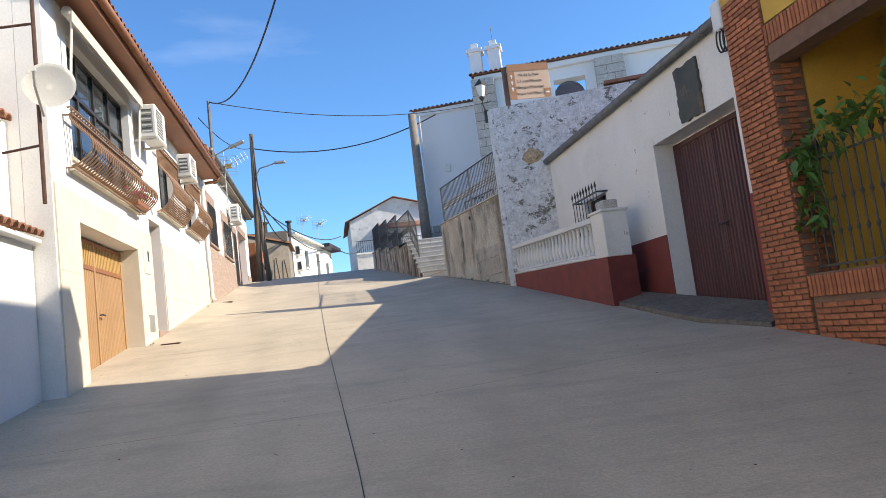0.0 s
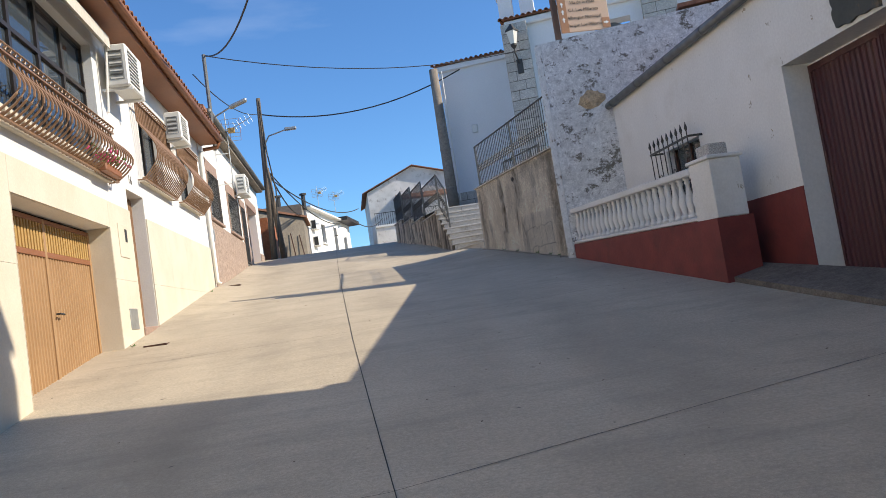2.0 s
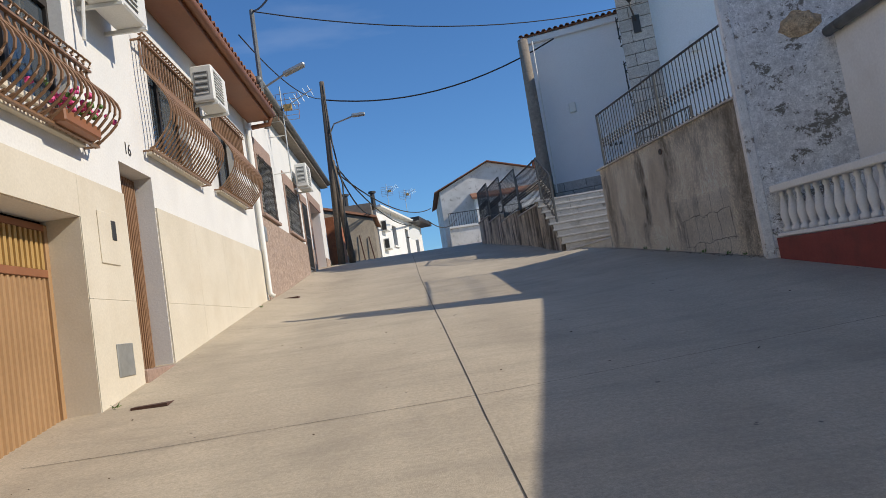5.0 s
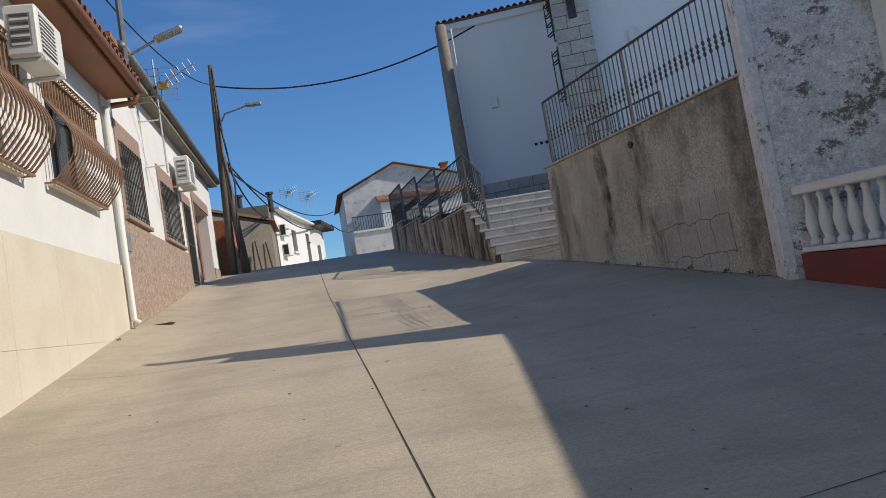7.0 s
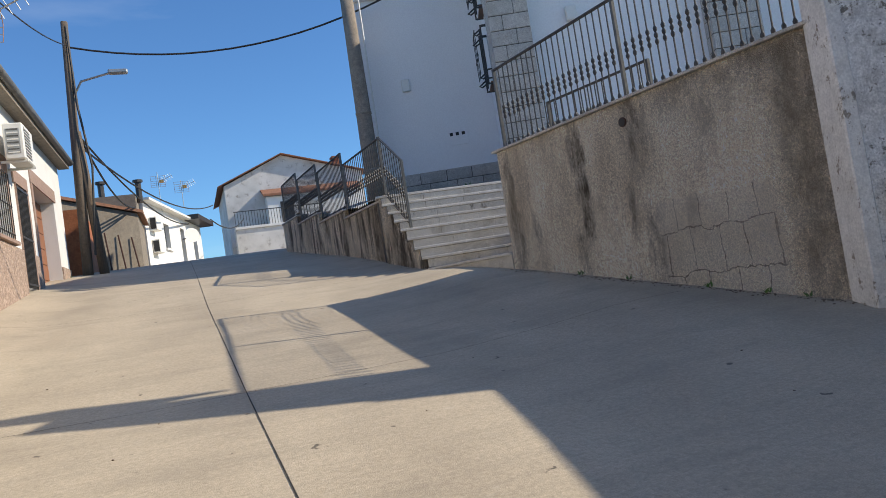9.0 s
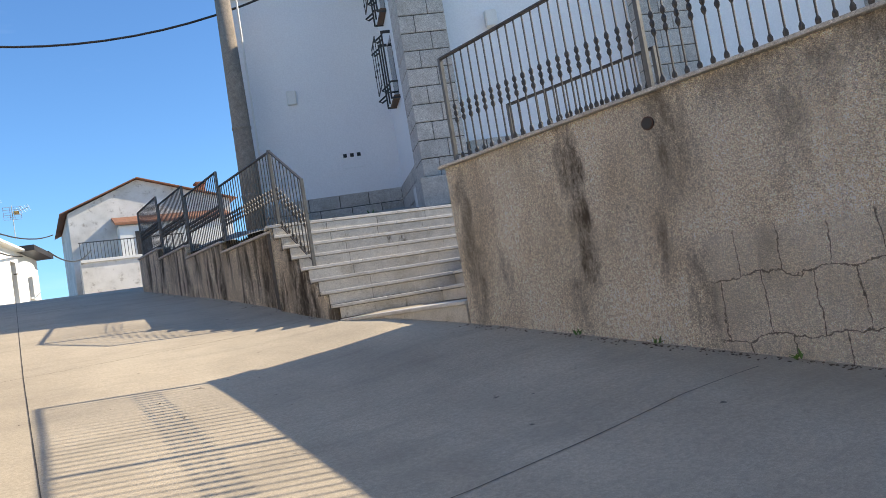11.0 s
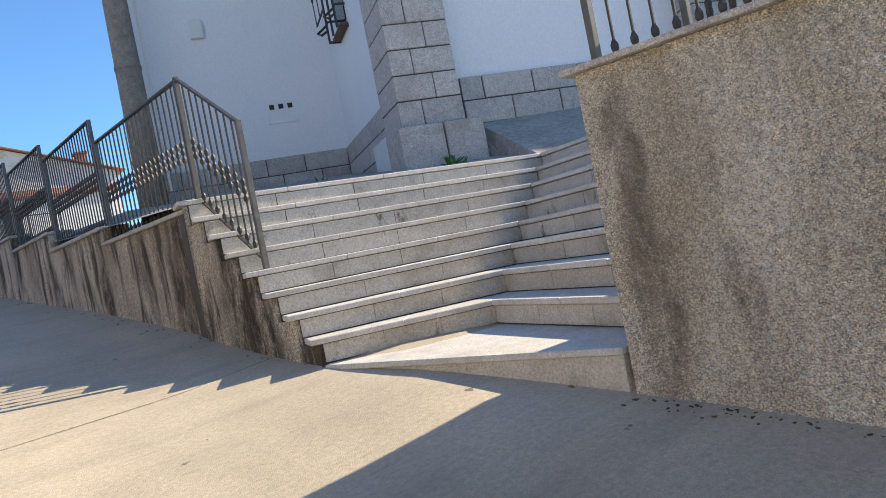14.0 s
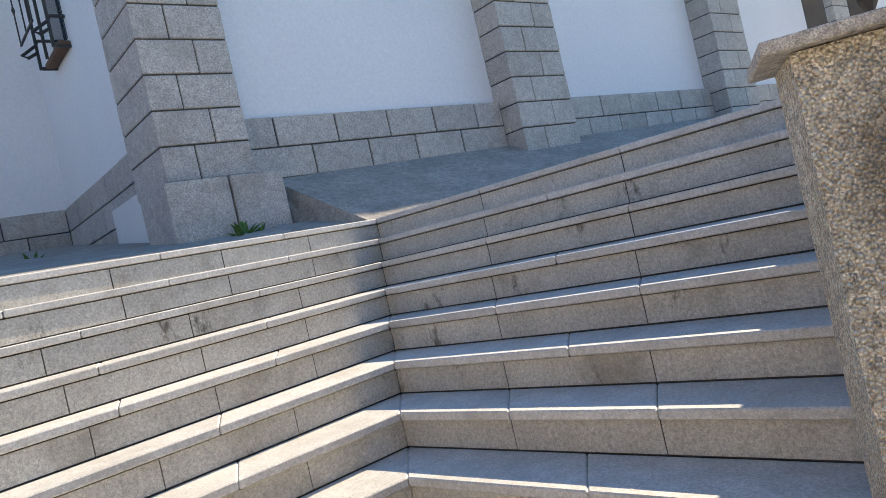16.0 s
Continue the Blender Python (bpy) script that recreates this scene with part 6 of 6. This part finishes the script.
put("side_wall", fq(0.0, 0.3, -6.0, -0.305, 3.8, 8.35), M_WHITE, fa)
put("side_wall", fq(11.7, 12.0, -6.0, -0.305, 3.8, 8.35), M_WHITE, fa)
# added board, black in place of the shaded rooms
put("inside", fq(0.4, 11.6, -1.1, -1.0, 3.8, 8.2), M_DARK, fa)
put("base_band", fq(0.02, 11.98, 0.0, 0.02, 3.8, 5.45), M_GREYWALL, fa, "grey rendered base band")
for d0, d1, z0, z1 in fwin:
    w = put("window", fq(d0, d1, -0.2, -0.18, z0, z1), M_GLASS, fa)
    put("window_sill", fq(d0 - 0.1, d1 + 0.1, 0.0, 0.1, z0 - 0.1, z0 - 0.004), M_WHITE, fa)
put("eave", fq(-0.2, 8.0, -0.3, 0.35, 8.352, 8.46), M_PLASTIC, fa, "pale concrete eave")
put("eave", fq(8.0, 12.3, -0.3, 0.75, 8.352, 8.62), M_FRAME, fa, "dark boarded deep eave")
put("roof", fq(-0.2, 12.3, -6.1, -0.31, 8.352, 8.5), M_TILE, fa)
for d, z in ((0.6, 7.1), (0.7, 6.1)):
    put("air_conditioner_case", bevel(fq(d, d + 0.8, 0.02, 0.34, z, z + 0.6), 0.02), M_PLASTIC, fa)
    put("air_conditioner_grille", fq(d - 0.012, d - 0.002, 0.06, 0.30, z + 0.06, z + 0.54), M_BLACK, fa)
antenna(-1.2, 49, 8.2, 1.9, label="thin television antenna on a far roof", s=0.8)
antenna(-0.2, 49.5, 8.3, 1.4, label="thin television antenna on a far roof", s=0.8)
fd = thing("satellite_dish", (-0.05, 53.0, 7.3), "small white satellite dish on the house wall", "satellite dish")
dd = lathe([(0.03, 0.0), (0.25, 0.03), (0.40, 0.10)], 16)
bmesh.ops.transform(dd, matrix=pose(0.0, 52.9, 7.35, 80, 0, 20), verts=dd.verts)
put("reflector", dd, M_PLASTIC, fd)
put("bracket", T([(0.0, 52.9, 7.35), (0.02, 53.1, 7.25), (-0.46, 53.2, 7.25)], 0.03), M_IRON, fd)
far_house("house", -0.5, 3.6, 70, 78, 2.5, 6.2, "low white house with brown door far down the street", [(0.4, 1.4, 3.8, 5.4), (2.0, 2.6, 4.2, 5.3)])

# gabled house with the balcony
gh = thing("house", (6, 60, 5), "weathered white gabled house with a balcony at the street's end", "house", kind="structure")
gx0, gx1, gy, gtop, gpk = 2.4, 11.4, 60.0, 11.0, 12.7
bm = bmesh.new()
pr = [(gx0, 3.5), (gx1, 3.5), (gx1, 11.2), (6.2, gpk), (gx0, gtop)]
f = [bm.verts.new((x, gy, z)) for x, z in pr]
k_ = [bm.verts.new((x, gy + 9, z)) for x, z in pr]
bm.faces.new(f)
bm.faces.new(k_[::-1])
for i in range(5):
    bm.faces.new((f[i], f[(i + 1) % 5], k_[(i + 1) % 5], k_[i]))
bmesh.ops.recalc_face_normals(bm, faces=bm.faces)
put("wall", bm, M_WEATHERED, gh)
for xa, za, xb, zb in ((gx0 - 0.4, gtop - 0.1, 6.2, gpk + 0.02), (6.2, gpk + 0.02, gx1 + 0.4, 11.1)):
    bm = bmesh.new()
    v = [bm.verts.new((x, y, z + d)) for d in (0.02, 0.07) for x, z, y in ((xa, za, gy - 0.35), (xb, zb, gy - 0.35), (xb, zb, gy + 9.2), (xa, za, gy + 9.2))]
    for q in ((0, 1, 2, 3), (4, 5, 6, 7), (0, 1, 5, 4), (1, 2, 6, 5), (2, 3, 7, 6), (3, 0, 4, 7)):
        bm.faces.new([v[i] for i in q])
    bmesh.ops.recalc_face_normals(bm, faces=bm.faces)
    put("roof", bm, M_TILE, gh)
put("lean_to_roof", prism([(4.6, 58.6), (11, 58.6), (11, 60), (4.6, 60)], [9.9, 9.9, 10.4, 10.4], [10.05, 10.05, 10.55, 10.55]), M_TILE, gh)
put("annex", B((4.8, 58.8, 4), (11, 59.98, 9.88)), M_WHITE, gh)
put("balcony_slab", B((2.6, 57.6, 7.9), (8, 58.78, 8.05), 0.01), M_WHITE, gh)
put("ground_floor", B((2.6, 57.7, 4), (8, 58.78, 7.89)), M_WEATHERED, gh)
put("balcony_door", B((5.6, 58.77, 8.1), (6.4, 58.79, 9.5)), M_FRAME, gh)
for k in range(32):
    put("balcony_bar", T([(2.65 + k * 0.168, 57.66, 8.05), (2.65 + k * 0.168, 57.66, 8.95)], 0.016, 4), M_IRON, gh)
put("balcony_rail", B((2.6, 57.63, 8.95), (8, 57.69, 9.0)), M_IRON, gh)
put("chimney", B((9.95, 61.7, 10.8), (10.45, 62.3, 12.55), 0.01), M_BRICK, gh)
put("chimney_cap", B((9.87, 61.6, 12.553), (10.53, 62.4, 12.68), 0.01), M_TILE, gh)

# ---- small things on the street ----
for x, y in ((-2.89, 13.90), (-2.96, 22.20)):
    g = thing("drain_cover", (x, y, sgz(y, x)), "small rusty iron drain cover set in the concrete", "drain cover")
    sl = math.degrees(math.atan(0.15))
    put("plate", B((x - 0.16, y - 0.13, sgz(y, x) - 0.03), (x + 0.16, y + 0.13, sgz(y, x) + 0.006)), M_RUST, g)
drp = thing("weep_pipe", (3.98, 19.0, 4.25), "dark plastic drain pipe in the retaining wall, black disc as its shaded hole", "pipe")
hp = RA.lerp(RB, (19.11 - 16.80) / (21.40 - 16.80))
pm = bmesh.new()
o1 = hp - rn * 0.012
for r0 in (0.052,):
    tube(pm, [(o1.x, o1.y, 4.24), (o1.x + rn.x * 0.3, o1.y + rn.y * 0.3, 4.25)], r0, 14)
put("pipe", pm, M_RUST, drp)
# flat black disc over the pipe end, painted shade instead of a hollow
put("mouth_shade_disc", T([(o1.x - rn.x * 0.004, o1.y - rn.y * 0.004, 4.24), (o1.x + rn.x * 0.01, o1.y + rn.y * 0.01, 4.24)], 0.044, 14), M_BLACK, drp)


def weed(x, y, z, n, s, label="small green weed growing from a joint"):
    w = thing("weed", (x, y, z), label, "weed", "weeds")
    for k in range(n):
        a, l = rng.uniform(0, 6.28), s * rng.uniform(0.5, 1.1)
        o = new("leaf", LEAF)
        o.parent = w
        sc = l / 0.135
        o.matrix_basis = pose(0.02 * math.cos(a), 0.02 * math.sin(a), 0.01, rng.uniform(25, 75), 0, math.degrees(a)) @ Matrix.Diagonal((sc * 0.5, sc, sc, 1))
    return w


wx, wy = cpt(u_l + 0.30, -0.62)
weed(wx, wy, 4.70, 18, 0.24)
weed(wx + 0.14, wy - 0.07, 4.68, 14, 0.18)
wx, wy = cpt(u_l - 1.1, 1.2)
weed(wx, wy, 4.93, 14, 0.2)
for t in (0.12, 0.2, 0.33, 0.55, 0.71):
    q = RA.lerp(RB, t) - rn * 0.06
    weed(q.x, q.y, sgz(q.y, q.x), 12, 0.07)
for y in (13.9, 20.5, 33.0):
    weed(LX + 0.12, y, sgz(y, LX + 0.12), 8, 0.06)


# litter and grit gathered along the wall foot and on the street
def litter():
    bm = bmesh.new()
    r5 = random.Random(11)
    for k in range(420):
        if k < 260:
            t = r5.random()
            q = RA.lerp(RB, t) - rn * (0.03 + abs(r5.gauss(0, 0.07)))
        elif k < 330:
            y = r5.uniform(23.4, 33)
            q = Vector((par_x(y) - 0.05 - abs(r5.gauss(0, 0.08)), y, 0))
        else:
            q = Vector((r5.uniform(-3.1, 3.6), r5.uniform(2, 22), 0))
        s = r5.uniform(0.003, 0.011) * (1.0 if k < 330 else 0.8)
        m = pose(q.x, q.y, sgz(q.y, q.x) + s * 0.3, r5.uniform(-20, 20), r5.uniform(-20, 20), r5.uniform(0, 360)) @ Matrix.Diagonal((s * 1.6, s, s * 0.5, 1))
        bmesh.ops.create_icosphere(bm, subdivisions=1, radius=1.0, matrix=m)
    ob = part("litter", bm, M_LITTER)
    return tagged(ob, "dry leaf bits and grit scattered along the wall foot", "litter", kind="stuff")


M_LITTER = surf("dry_litter", (0.14, 0.09, 0.05), (0.07, 0.05, 0.035), 30, 0.95, 0.2)
litter()
